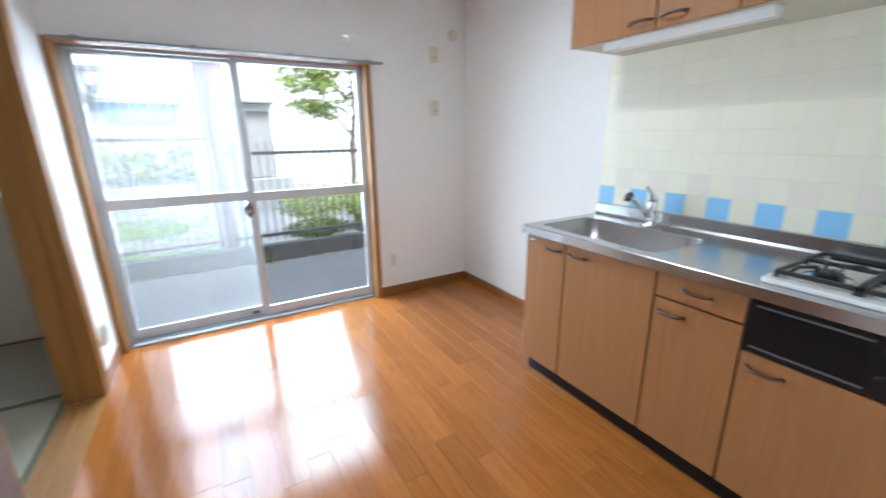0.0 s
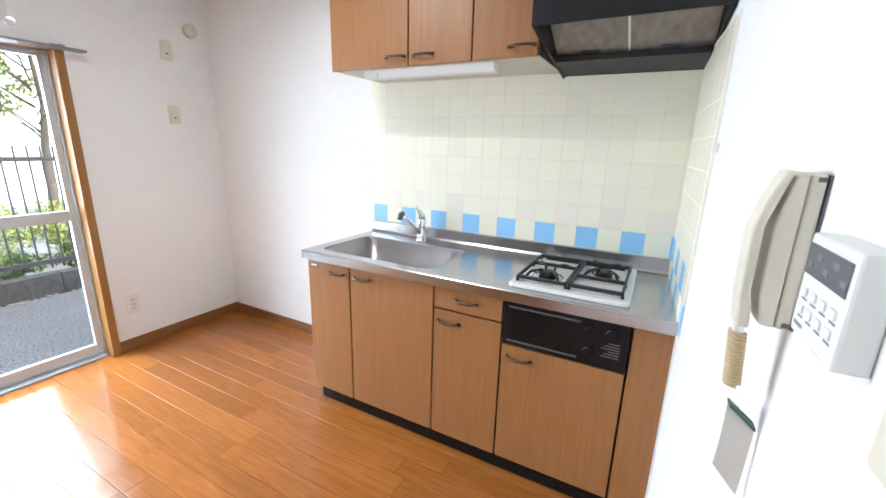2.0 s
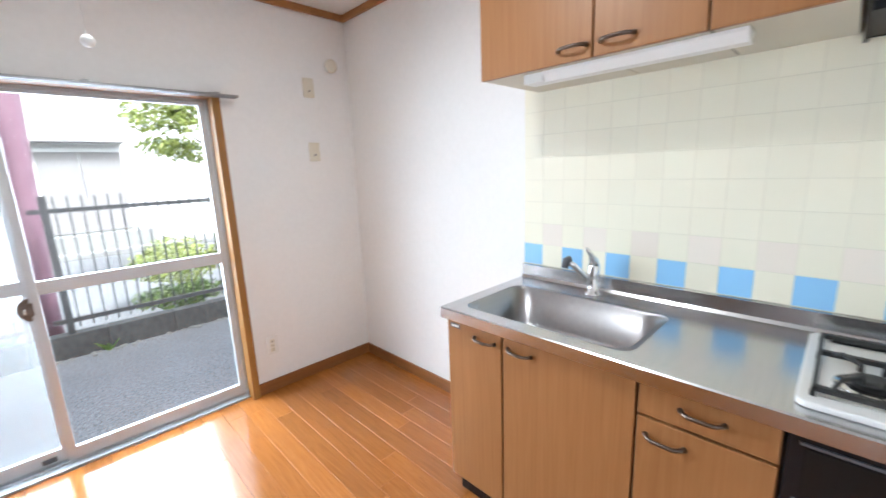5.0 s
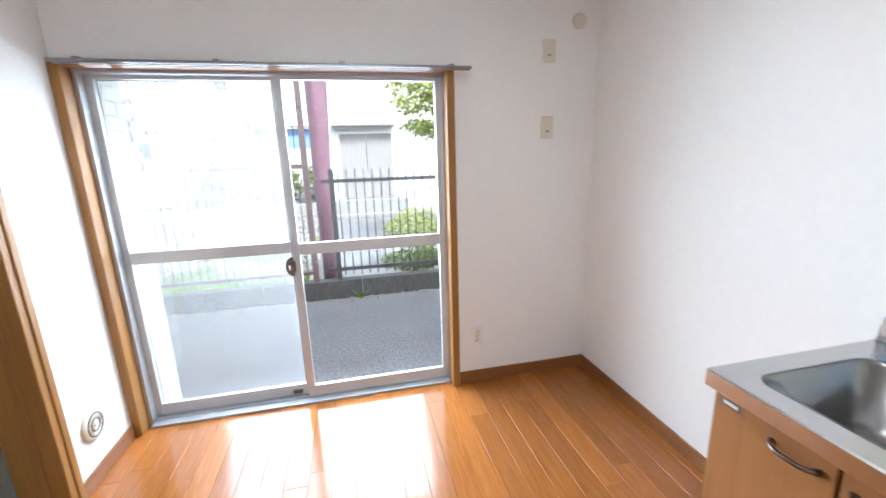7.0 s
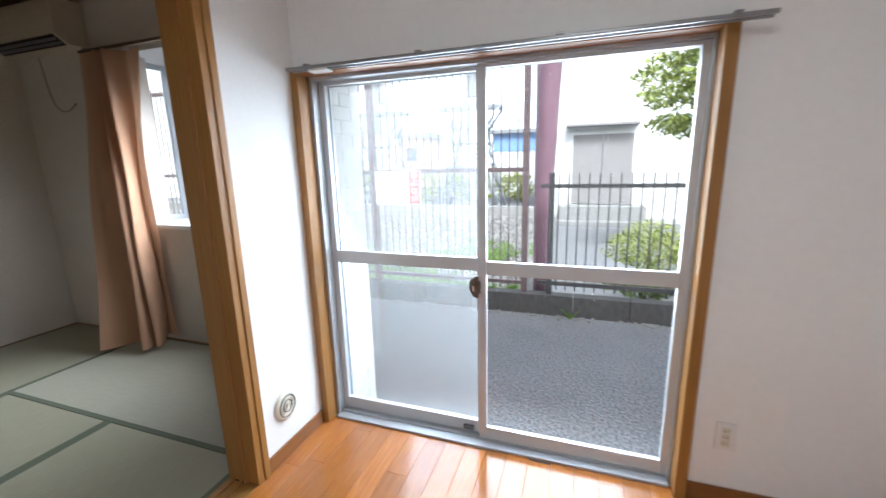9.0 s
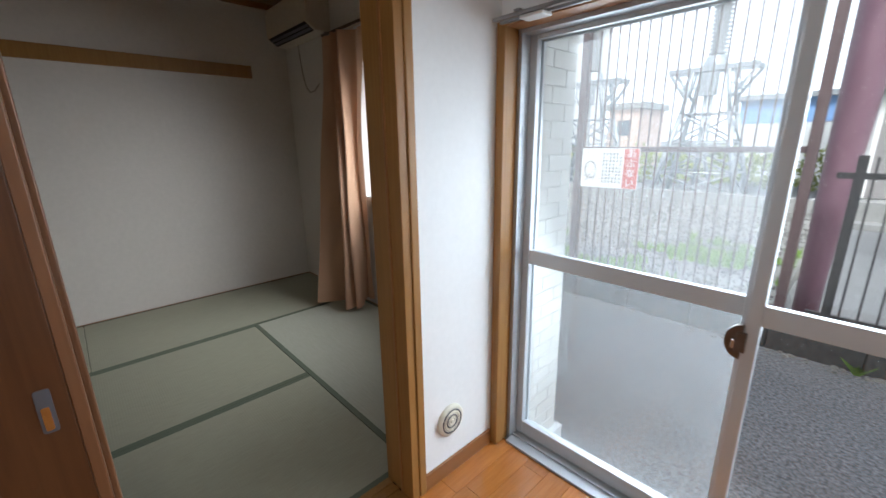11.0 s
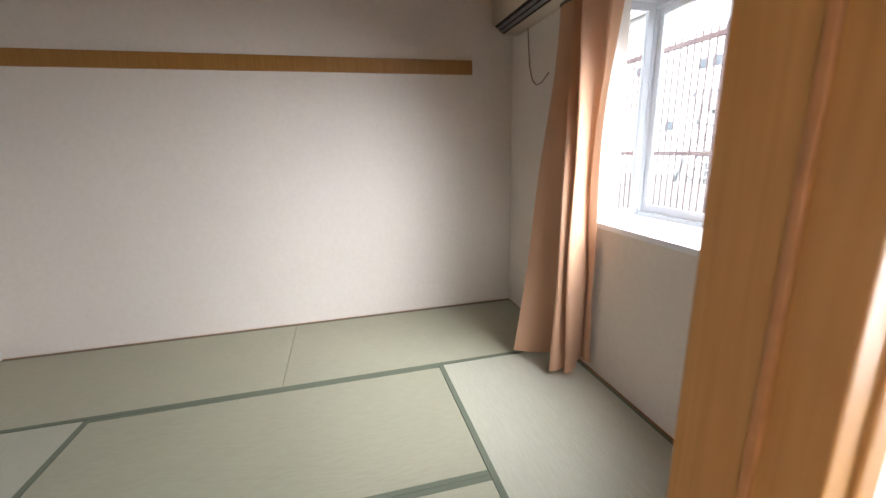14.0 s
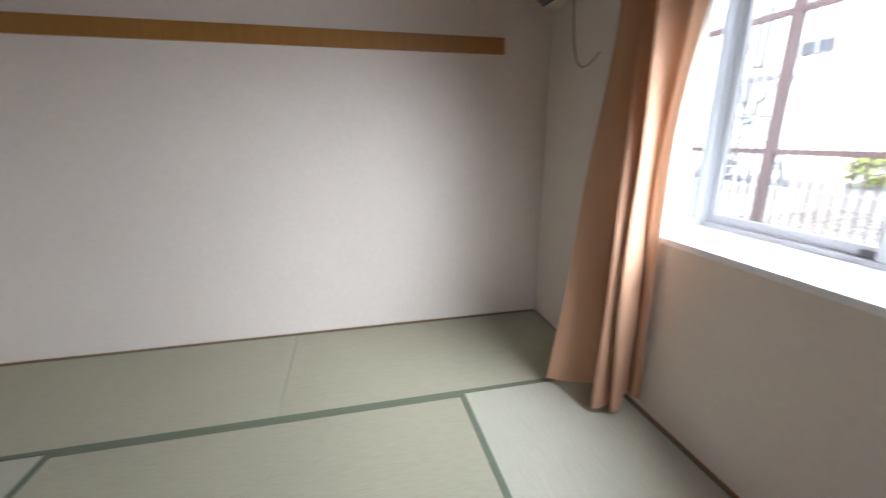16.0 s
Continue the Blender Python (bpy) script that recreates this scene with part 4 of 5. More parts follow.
remote = thing("bath_remote", "white bath heater remote with a dark display on the wall", "remote panel")
piece("case", [(-0.056, 0.056, 0.0, 0.030, -0.058, 0.056)], WHITE_PLASTIC, remote, bevel=0.004)
piece("display", [(-0.050, 0.050, 0.030, 0.0312, 0.012, 0.045)], GREY_PLASTIC, remote, "dark grey display")
for k in range(4):
    for j in range(2):
        piece("button", [(-0.044 + 0.024 * k, -0.030 + 0.024 * k, 0.030, 0.0325, -0.012 - 0.020 * j, -0.002 - 0.020 * j)], WHITE_PLASTIC, remote, bevel=0.001)
for k in range(4):
    for j in range(2):
        piece("print", [(-0.045 + 0.024 * k, -0.032 + 0.024 * k, 0.030, 0.0306, -0.0165 - 0.020 * j, -0.0145 - 0.020 * j)], INK, remote)
for k in range(5):
    piece("print", [(-0.048 + 0.02 * k, -0.036 + 0.02 * k, 0.0312, 0.0317, 0.02 + 0.012 * (k % 2), 0.026 + 0.012 * (k % 2))], INK, remote)
piece("print", [(0.022, 0.045, 0.030, 0.0306, -0.047, -0.043)], INK, remote)
on_south(remote, 0.656, 1.237, 0.84)

switch = thing("light_switch", "cream plastic light switch plate on the wall", "light switch")
piece("plate", [(-0.036, 0.036, 0.0, 0.008, -0.06, 0.06)], CREAM_PLASTIC, switch, bevel=0.003)
piece("rocker", [(-0.013, 0.013, 0.008, 0.012, -0.04, 0.04)], CREAM_PLASTIC, switch, bevel=0.0015)
on_south(switch, 0.536, 1.203)

note = thing("paper_tag", "small curled paper tag with a dark green edge on a thread", "paper tag")
bm = bmesh.new()
rows = []
for k in range(9):
    u = k / 8
    rows.append([bm.verts.new((0.012 * w - 0.006 * math.sin(u * 2.2) * (0.4 + w), 0.006 + 0.030 * w + 0.003 * u, 0.045 + 0.026 * w - 0.098 * u + 0.006 * w * u)) for w in (0, 0.33, 0.67, 1)])
for a, b in zip(rows, rows[1:]):
    for k in range(3):
        bm.faces.new((a[k], a[k + 1], b[k + 1], b[k]))
bmesh.ops.solidify(bm, geom=bm.faces[:], thickness=0.0010)
part("sheet", bm, PAPER, note)
bm = bmesh.new()
prism(bm, [(0.0055, 0.0445), (0.0365, 0.0705), (0.0365, 0.0755), (0.0055, 0.0495)], "x", -0.002, 0.014)
part("top_edge", bm, TAG_GREEN, note, "dark green strip along the top")
bm = bmesh.new()
tube(bm, [(0.008, 0.022, 0.062), (0.009, 0.030, 0.085), (0.008, 0.038, 0.112)], 0.0006, 5)
part("thread", bm, WHITE_PLASTIC, note, "thin thread")
on_south(note, 0.782, 0.973)
# A plain block stands in for a small ring hook here.
clip = thing("small_hook", "small pale block in place of a ring hook on the wall edge", "clip")
piece("clip", [(-0.005, 0.005, 0.0, 0.008, -0.012, 0.012)], PAPER, clip, bevel=0.002)
on_south(clip, 1.50, 1.365)

# ---- tatami room things ----
def rush(name, x0, x1, y0, y1, long_axis):
    """A mat with woven rush and cloth borders on its two long edges."""
    ob = thing(name, "pale green rush tatami mat with dark green cloth borders", "tatami mat", "tatami mats")
    h, g, e = 0.030, 0.0015, 0.0012
    bm = bmesh.new()
    if long_axis == "y":
        box(bm, x0 + g, x1 - g, y0 + g, y1 - g, -0.02, 0.0, 0.004)
        strips = ((x0 + g - 0.0004, x0 + h, y0 + g, y1 - g), (x1 - h, x1 - g + 0.0004, y0 + g, y1 - g))
    else:
        box(bm, x0 + g, x1 - g, y0 + g, y1 - g, -0.02, 0.0, 0.004)
        strips = ((x0 + g, x1 - g, y0 + g - 0.0004, y0 + h), (x0 + g, x1 - g, y1 - h, y1 - g + 0.0004))
    part("rush", bm, TATAMI_Y if long_axis == "y" else TATAMI, ob)
    for a, b, c, d in strips:
        piece("border", [(a, b, c, d, -0.015, e)], HERI, ob, "dark green cloth border")
    return ob


# Same rush as TATAMI; its weaker sheen along this grain is put into the colour.
TATAMI_Y = material("tatami_rush_cross_dim", (0.30, 0.290, 0.208), (0.37, 0.358, 0.262), (300, 14, 60), 0.62, 0.0, 200, spread=0.05, stain=0.05)
for m in (TATAMI, TATAMI_Y):
    n, link = m.node_tree.nodes, m.node_tree.links.new
    geo, wave, bp = n.new("ShaderNodeNewGeometry"), n.new("ShaderNodeTexWave"), n.new("ShaderNodeBump")
    wave.bands_direction = "X" if m is TATAMI else "Y"
    wave.inputs["Scale"].default_value, wave.inputs["Distortion"].default_value = 26.0, 0.6
    bp.inputs["Strength"].default_value, bp.inputs["Distance"].default_value = 0.30 if m is TATAMI else 0.12, 0.002
    link(geo.outputs["Position"], wave.inputs["Vector"])
    link(wave.outputs["Fac"], bp.inputs["Height"])
    link(bp.outputs["Normal"], n["Principled BSDF"].inputs["Normal"])
MX = (TW, -2.572, -1.606, TE - 0.002)
rush("tatami_mat", MX[0], MX[1], 1.777, TN, "y")
rush("tatami_mat", MX[0], MX[1], TS, 1.777, "y")
rush("tatami_mat", MX[1], MX[3], 2.768, TN, "x")
rush("tatami_mat", MX[1], MX[2], 0.783, 2.768, "y")
rush("tatami_mat", MX[2], MX[3], 0.783, 2.768, "y")
rush("tatami_mat", MX[1], MX[3], TS, 0.783, "x")

# curtain, pushed to one side
curtain = thing("curtain", "peach-coloured curtain pushed to one side of the bay window", "curtain")
CTOP, CBOT, SEG, ROWS_Z = 2.19, 0.035, 104, 26
HOOKS = ((-2.60, 3.58), (-2.53, 3.55), (-2.46, 3.57), (-2.43, 3.64), (-2.40, 3.58), (-2.37, 3.53), (-2.35, 3.57), (-2.345, 3.65), (-2.31, 3.57), (-2.28, 3.53), (-2.255, 3.58), (-2.20, 3.64), (-2.13, 3.61), (-2.06, 3.62))
HEM = ((-2.545, 3.30), (-2.48, 3.41), (-2.44, 3.53), (-2.41, 3.64), (-2.32, 3.53), (-2.255, 3.415), (-2.232, 3.45), (-2.285, 3.60), (-2.245, 3.53), (-2.208, 3.475), (-2.205, 3.53), (-2.30, 3.665), (-2.25, 3.655), (-2.205, 3.675))


def along(points, u):
    """A point on the smooth line through the given ones."""
    f = min(u * (len(points) - 1), len(points) - 1.0001)
    i, w = int(f), f - int(f)
    p = [points[min(max(i + k, 0), len(points) - 1)] for k in (-1, 0, 1, 2)]
    return [0.5 * (2 * b + (c - a) * w + (2 * a - 5 * b + 4 * c - d) * w * w + (3 * b - a - 3 * c + d) * w ** 3) for a, b, c, d in zip(*p)]


def fold(u, v):
    """A point of the bunched cloth; u runs along it, v from the hooks to the hem."""
    (x0, y0), (x1, y1) = along(HOOKS, u), along(HEM, u)
    w = v ** 1.15
    x = x0 + (x1 - x0) * w + 0.008 * math.sin(8 * v + 9 * u) - 0.09 * max(u - 0.72, 0) / 0.28 * math.sin(math.pi * v)
    y = y0 + (y1 - y0) * w + 0.006 * math.sin(11 * v + 14 * u)
    return (x, min(y, 3.688), CTOP + (CBOT - CTOP) * v + 0.045 * v * max(0, 0.3 - u) + 0.03 * v * (u > 0.8))


bm = bmesh.new()
grid = [[bm.verts.new(fold(i / SEG, j / ROWS_Z)) for i in range(SEG + 1)] for j in range(ROWS_Z + 1)]
for j in range(ROWS_Z):
    for i in range(SEG):
        f = bm.faces.new((grid[j][i], grid[j][i + 1], grid[j + 1][i + 1], grid[j + 1][i]))
        f.smooth = True
part("cloth", bm, CURTAIN, curtain)
rail2 = thing("curtain_rail", "brown metal curtain rail above the bay window", "curtain rail")
bm = bmesh.new()
box(bm, -2.62, -0.75, 3.585, 3.60, 2.205, 2.225, 0.003)
part("rail", bm, BRONZE, rail2)
for x in (-2.55, -1.7, -0.85):
    piece("bracket", [(x - 0.01, x + 0.01, 3.58, TN, 2.225, 2.232)], BRONZE, rail2)

# air conditioner
ac = thing("air_conditioner", "aged beige wall air conditioner with a black louvre", "air conditioner")
AX0, AX1, AY0, AZ0, AZ1 = -3.46, -2.66, 3.495, 2.265, 2.565
bm = bmesh.new()
prism(bm, [(AY0, AZ0 + 0.055), (AY0 - 0.004, AZ0 + 0.12), (AY0, AZ1 - 0.02), (AY0 + 0.02, AZ1), (TN, AZ1), (TN, AZ0), (AY0 + 0.075, AZ0)], "x", AX0, AX1, 0.004)
part("body", bm, AC_PLASTIC, ac)
bm = bmesh.new()
prism(bm, [(AY0 - 0.002, AZ0 + 0.053), (AY0 + 0.070, AZ0 - 0.002), (AY0 + 0.075, AZ0 + 0.004), (AY0 + 0.003, AZ0 + 0.06)], "x", AX0 + 0.03, AX1 - 0.03)
part("outlet", bm, BLACK, ac, "black air outlet")
for k in range(2):
    bm = bmesh.new()
    y, z = AY0 + 0.014 + 0.026 * k, AZ0 + 0.038 - 0.021 * k
    prism(bm, [(y, z), (y + 0.016, z - 0.013), (y + 0.018, z - 0.010), (y + 0.002, z + 0.003)], "x", AX0 + 0.035, AX1 - 0.035)
    part("louvre", bm, GREY_PLASTIC, ac, "black louvre")
bm = bmesh.new()
pts = [(-3.24, 3.68, 2.266), (-3.235, 3.685, 2.15), (-3.215, 3.688, 2.0), (-3.17, 3.69, 1.89), (-3.10, 3.69, 1.845), (-3.02, 3.69, 1.85), (-2.92, 3.69, 1.90)]
tube(bm, pts, 0.004, 8)
part("power_cord", bm, AC_CORD, ac, "thin hanging power cord", True)

# ---- outside ----
bm = bmesh.new()
box(bm, -400, 400, 3.0, 600, GROUND - 0.3, GROUND)
tagged(part("ground", bm, ASPHALT), "grey asphalt yard and road", "ground", kind="structure")
bm = bmesh.new()
box(bm, -60, 0.15, 6.24, 13.6, GROUND, GROUND + 0.16)
tagged(part("ground_gravel", bm, GRAVEL), "pale gravel ground behind the fence", "ground", kind="structure")
KERB = 6.08
kerb = tagged(new("kerb_wall"), "low dark damp concrete block wall under the fence", "kerb", kind="structure")
for k in range(30):
    x = -7.0 + k * 0.60
    piece("block", [(x + 0.003, x + 0.597, KERB + random.uniform(-0.003, 0.003), KERB + 0.15, GROUND, -0.155)], DARK_CONCRETE, kerb, bevel=0.006)
bm = bmesh.new()
for k in range(420):
    x, y, r = random.uniform(-6, 6), KERB - abs(random.gauss(0, 0.045)), random.uniform(0.006, 0.018)
    box(bm, x - r, x + r, y - r, y + r, GROUND, GROUND + r * 1.1, m=None)
tagged(part("loose_gravel", bm, GRAVEL), "loose pale pebbles along the foot of the kerb", "gravel", kind="stuff")


FYL = KERB + 0.075
tall = thing("tall_fence", "tall brown steel bar fence on the low wall", "fence")
for x in (0.235, -1.71, -3.76, -5.76):
    piece("post", [(x - 0.035, x + 0.035, FYL - 0.035, FYL + 0.035, -0.155, 2.60)], FENCE_BROWN, tall, bevel=0.004)
for z0, z1 in ((2.465, 2.52), (1.26, 1.31), (-0.06, -0.02)):
    piece("rail", [(-6.8, 0.20, FYL - 0.018, FYL + 0.018, z0, z1)], FENCE_BROWN, tall)
one = None
for k in range(73):
    x = 0.14 - 0.0945 * k
    if one is None:
        one = piece("bar", [(-0.0065, 0.0065, FYL - 0.0065, FYL + 0.0065, -0.10, 2.575)], FENCE_BROWN, tall)
        one.location.x = x
    else:
        ob = new("bar", one.data)
        ob.parent = tall
        ob.location.x = x
low = thing("low_fence", "black steel bar fence on the low wall", "fence")
for x in (0.525, 2.5, 4.5, 6.5):
    piece("post", [(x - 0.03, x + 0.03, FYL - 0.03, FYL + 0.03, -0.155, 1.245)], FENCE_BLACK, low, bevel=0.003)
for z0, z1 in ((1.075, 1.12), (-0.045, 0.0)):
    piece("rail", [(0.40, 7.6, FYL - 0.018, FYL + 0.018, z0, z1)], FENCE_BLACK, low)
one = None
for k in range(64):
    x = 0.60 + 0.105 * k
    if one is None:
        one = piece("bar", [(-0.007, 0.007, FYL - 0.007, FYL + 0.007, -0.10, 1.235)], FENCE_BLACK, low)
        one.location.x = x
    else:
        ob = new("bar", one.data)
        ob.parent = low
        ob.location.x = x

sign = thing("warning_sign", "white warning board with a red strip tied to the fence", "sign")
SY1 = FYL - 0.04
piece("board", [(-1.655, -1.040, SY1 - 0.006, SY1, 0.885, 1.295)], SIGN_WHITE, sign, bevel=0.001)
piece("red_strip", [(-1.192, -1.045, SY1 - 0.009, SY1 - 0.006, 0.89, 1.29)], SIGN_RED, sign, "red strip")
bm = bmesh.new()
for k in range(6):
    for j in range(9):
        if (k * 7 + j * 5) % 11:
            z = 1.25 - 0.036 * j
            box(bm, -1.235 - 0.036 * k, -1.217 - 0.036 * k, SY1 - 0.0075, SY1 - 0.006, z - 0.024, z)
tube(bm, [(-1.55 + 0.06 * math.cos(a), SY1 - 0.0072, 1.07 + 0.09 * math.sin(a)) for a in (0.26 * k for k in range(22))], 0.006, 5)
tube(bm, [(-1.60, SY1 - 0.0072, 0.95), (-1.56, SY1 - 0.0072, 1.02), (-1.51, SY1 - 0.0072, 0.96), (-1.49, SY1 - 0.0072, 1.05)], 0.006, 5)
part("print", bm, INK, sign, "unreadable grey print and a sketch")
for k, letter in enumerate("あぶない"):
    curve = bpy.data.curves.new("letter", "FONT")
    curve.body, curve.size, curve.align_x, curve.align_y, curve.extrude = letter, 0.095, "CENTER", "CENTER", 0.001
    tmp = new("letter", curve)
    dg = bpy.context.evaluated_depsgraph_get()
    data = bpy.data.meshes.new_from_object(tmp.evaluated_get(dg))
    bpy.data.objects.remove(tmp)
    if len(data.vertices):
        data.materials.clear()
        data.materials.append(SIGN_WHITE)
        ob = new("letter", data)
        ob.parent = sign
        ob.matrix_world = pose(-1.118, SY1 - 0.0105, 1.24 - 0.098 * k, 90, 0, 0)

pole = thing("mauve_pole", "thick mauve-painted steel pole behind the fence", "pole")
bm = bmesh.new()
tube(bm, [(0.38, 6.62, GROUND), (0.38, 6.62, 0.2), (0.42, 6.62, 2.5), (0.46, 6.62, 5.5)], [0.09, 0.095, 0.145, 0.18], 28)
part("shaft", bm, POLE_PURPLE, pole, smooth=True)


def leaf_cloud(bm, n, place, size):
    for _ in range(n):
        c, s = Vector(place()), random.uniform(*size)
        q = Euler([random.uniform(-1.2, 1.2), random.uniform(-1.2, 1.2), random.uniform(0, 6.3)]).to_matrix()
        vs = [bm.verts.new(c + q @ Vector(p)) for p in ((-s, 0, 0), (0, -s * 0.45, s * 0.12), (s, 0, 0), (0, s * 0.45, s * 0.12))]
        bm.faces.new(vs)


def blob(cx, cy, cz, rx, ry, rz):
    """A place in the outer part of a lumpy mound."""
    def at():
        while True:
            p = Vector((random.uniform(-1, 1), random.uniform(-1, 1), random.uniform(-0.9, 1)))
            r = 0.86 + 0.30 * noise.noise(p * 2.1 + Vector((cx, cy, cz)))
            if 0.45 * r < p.length < r:
                return (cx + p.x * rx, cy + p.y * ry, cz + p.z * rz)
    return at


def bush(name, label, spots, n, material, size=(0.018, 0.04)):
    ob = thing(name, label, "bush", "bushes behind the fence")
    bm = bmesh.new()
    for s in spots:
        tube(bm, [(s[0], s[1], GROUND), (s[0] + 0.03, s[1], s[2])], [0.03, 0.008], 6)
    part("stems", bm, BARK, ob)
    bm = bmesh.new()
    for s in spots:
        leaf_cloud(bm, n, blob(*s), size)
    part("foliage", bm, material, ob)
    return ob


bush("hedge", "clipped yellow-green hedge behind the black fence", [(1.75, 7.5, 0.17, 0.62, 0.5, 0.40), (2.7, 7.5, 0.16, 0.6, 0.5, 0.38), (3.6, 7.6, 0.18, 0.6, 0.5, 0.42)], 2400, LEAVES_YOUNG)
bush("low_shrub", "low dark green shrub at the foot of the fence", [(1.6, 6.65, -0.12, 0.55, 0.22, 0.20), (2.6, 6.6, -0.08, 0.6, 0.25, 0.24), (3.7, 6.6, -0.08, 0.6, 0.25, 0.24)], 1500, LEAVES)
bm = bmesh.new()
count = 0
while count < 17000:
    x, y = random.uniform(-6.5, 0.1), 6.3 + 3.6 * random.random() ** 1.5
    patch = noise.noise(Vector((x * 0.8, y * 1.1, 3.7))) + 0.35 * noise.noise(Vector((x * 3.1, y * 3.1, 9.0)))
    if patch < 0.10 - 0.25 * (y < 7.6) + 0.10 * (y - 6.3):
        continue
    count += 1
    h, w, a = random.uniform(0.03, 0.13), 0.010, random.uniform(0, 6.3)
    z = GROUND + 0.158
    dx, dy = w * math.cos(a), w * math.sin(a)
    lx, ly = random.gauss(0, 0.04), random.gauss(0, 0.04)
    bm.faces.new([bm.verts.new(p) for p in ((x - dx, y - dy, z), (x + dx, y + dy, z), (x + lx, y + ly, z + h))])
tagged(part("grass", bm, GRASS), "patches of rough green grass on the gravel behind the brown fence", "grass", kind="stuff")
verts, faces = [], []
for _ in range(9000):
    x, y = random.uniform(-7.5, 0.1), 6.3 + 7.2 * random.random() ** 1.4
    r = random.uniform(0.012, 0.034) * (1 + 0.06 * (y - 6.3))
    z, n0, tw = GROUND + 0.16, len(verts), random.uniform(0, 6.3)
    verts += [(x + r * math.cos(tw + 1.57 * k), y + 0.8 * r * math.sin(tw + 1.57 * k), z - 0.002) for k in range(4)]
    verts += [(x + 0.55 * r * math.cos(tw + 1.57 * k), y + 0.45 * r * math.sin(tw + 1.57 * k), z + r * random.uniform(0.5, 0.9)) for k in range(4)]
    faces += [(n0 + k, n0 + (k + 1) % 4, n0 + 4 + (k + 1) % 4, n0 + 4 + k) for k in range(4)] + [(n0 + 4, n0 + 5, n0 + 6, n0 + 7)]
data = bpy.data.meshes.new("yard_gravel")
data.from_pydata(verts, [], faces)
data.materials.append(STONES)
tagged(new("yard_gravel", data), "loose grey gravel stones of the yard behind the fence", "gravel", kind="stuff")

weed = thing("weed", "small green weed at the foot of the kerb", "weed")
bm = bmesh.new()
for k in range(26):
    a, h = 2.4 * k, random.uniform(0.05, 0.13)
    c, d = math.cos(a), math.sin(a)
    x, y, lean = 0.775 + 0.018 * c, 6.045 - 0.012 * abs(d), 0.5 * h
    bm.faces.new([bm.verts.new(p) for p in ((x - 0.006 * d, y, GROUND), (x + 0.006 * d, y, GROUND), (x + lean * c + 0.006, y - lean * abs(d), GROUND + 0.8 * h), (x + 1.6 * lean * c, y - lean * abs(d), GROUND + h))])
part("leaves", bm, GRASS, weed)

# tree by the road
tree = thing("street_tree", "young leafy tree behind the black fence", "tree")
TX, TY = 3.02, 9.0
bm = bmesh.new()
tube(bm, [(TX - 0.1, TY, GROUND), (TX, TY, 0.5), (TX + 0.02, TY, 1.2), (TX + 0.10, TY, 1.8), (TX + 0.06, TY, 2.6), (TX, TY, 3.6)], [0.085, 0.065, 0.052, 0.038, 0.024, 0.008], 10)
tips = []
for k in range(16):
    a, z = 2.4 * k, 1.25 + 0.13 * k
    L = 1.25 - 0.045 * k
    tip = (TX + L * math.cos(a), TY + L * math.sin(a), z + 0.55)
    tube(bm, [(TX, TY, z), (TX + 0.5 * L * math.cos(a), TY + 0.5 * L * math.sin(a), z + 0.36), tip], [0.012, 0.008, 0.003], 6)
    tips.append(tip)
    tips.append((TX + 0.6 * L * math.cos(a + 0.3), TY + 0.6 * L * math.sin(a + 0.3), z + 0.5))
for fx, fy, fz in ((1.90, 9.0, 2.30), (2.12, 8.9, 1.95), (2.35, 9.1, 1.85), (1.80, 9.1, 2.62), (2.20, 8.9, 2.55), (1.98, 9.0, 2.85)):
    tube(bm, [(TX, TY, fz - 0.55), (0.5 * (TX + fx), 0.5 * (TY + fy), fz - 0.12), (fx, fy, fz)], [0.014, 0.009, 0.003], 6)
    tips += [(fx, fy, fz), (0.4 * TX + 0.6 * fx, fy, fz - 0.05)]
part("trunk", bm, BARK, tree)
bm = bmesh.new()
for x, y, z in tips:
    leaf_cloud(bm, 130, blob(x, y, z, 0.36, 0.36, 0.20), (0.03, 0.07))
part("crown", bm, LEAVES_YOUNG, tree)

# white building across the road
house = thing("white_building", "white rendered building with grey double doors across the road", "building")
HYF = 14.0
piece("wall", [(0.0, 14.0, HYF, HYF + 7, GROUND, 5.2)], FACADE, house)
piece("roof", [(-0.25, 14.25, HYF - 0.35, HYF + 7.3, 5.2, 5.4)], SHUTTER, house)
d = piece("door", [(0.53, 1.32, HYF - 0.05, HYF, 0.13, 2.08), (1.33, 2.12, HYF - 0.05, HYF, 0.13, 2.08)], SHUTTER, house, "grey steel double door", bevel=0.005)
piece("door_frame", [(0.45, 0.53, HYF - 0.07, HYF, 0.12, 2.15), (2.12, 2.20, HYF - 0.07, HYF, 0.12, 2.15), (0.53, 2.12, HYF - 0.07, HYF, 2.08, 2.15)], FACADE, house)
piece("canopy", [(0.33, 2.22, HYF - 0.4, HYF, 2.29, 2.36)], SHUTTER, house, "thin grey canopy", bevel=0.01)
piece("step", [(0.2, 2.5, HYF - 0.6, HYF, GROUND, 0.10)], CONCRETE, house, "pale concrete step", bevel=0.01)
tagged(piece("pavement", [(-0.1, 14.0, 13.0, HYF, GROUND, GROUND + 0.12)], CONCRETE, bevel=0.01), "pale concrete forecourt of the white building", "pavement", kind="structure")

# substation yard
yard = tagged(piece("yard_kerb", [(-40, -0.2, 13.6, 13.95, GROUND, 0.05)], CONCRETE, bevel=0.01), "pale low concrete kerb of the substation yard", "kerb", kind="structure")


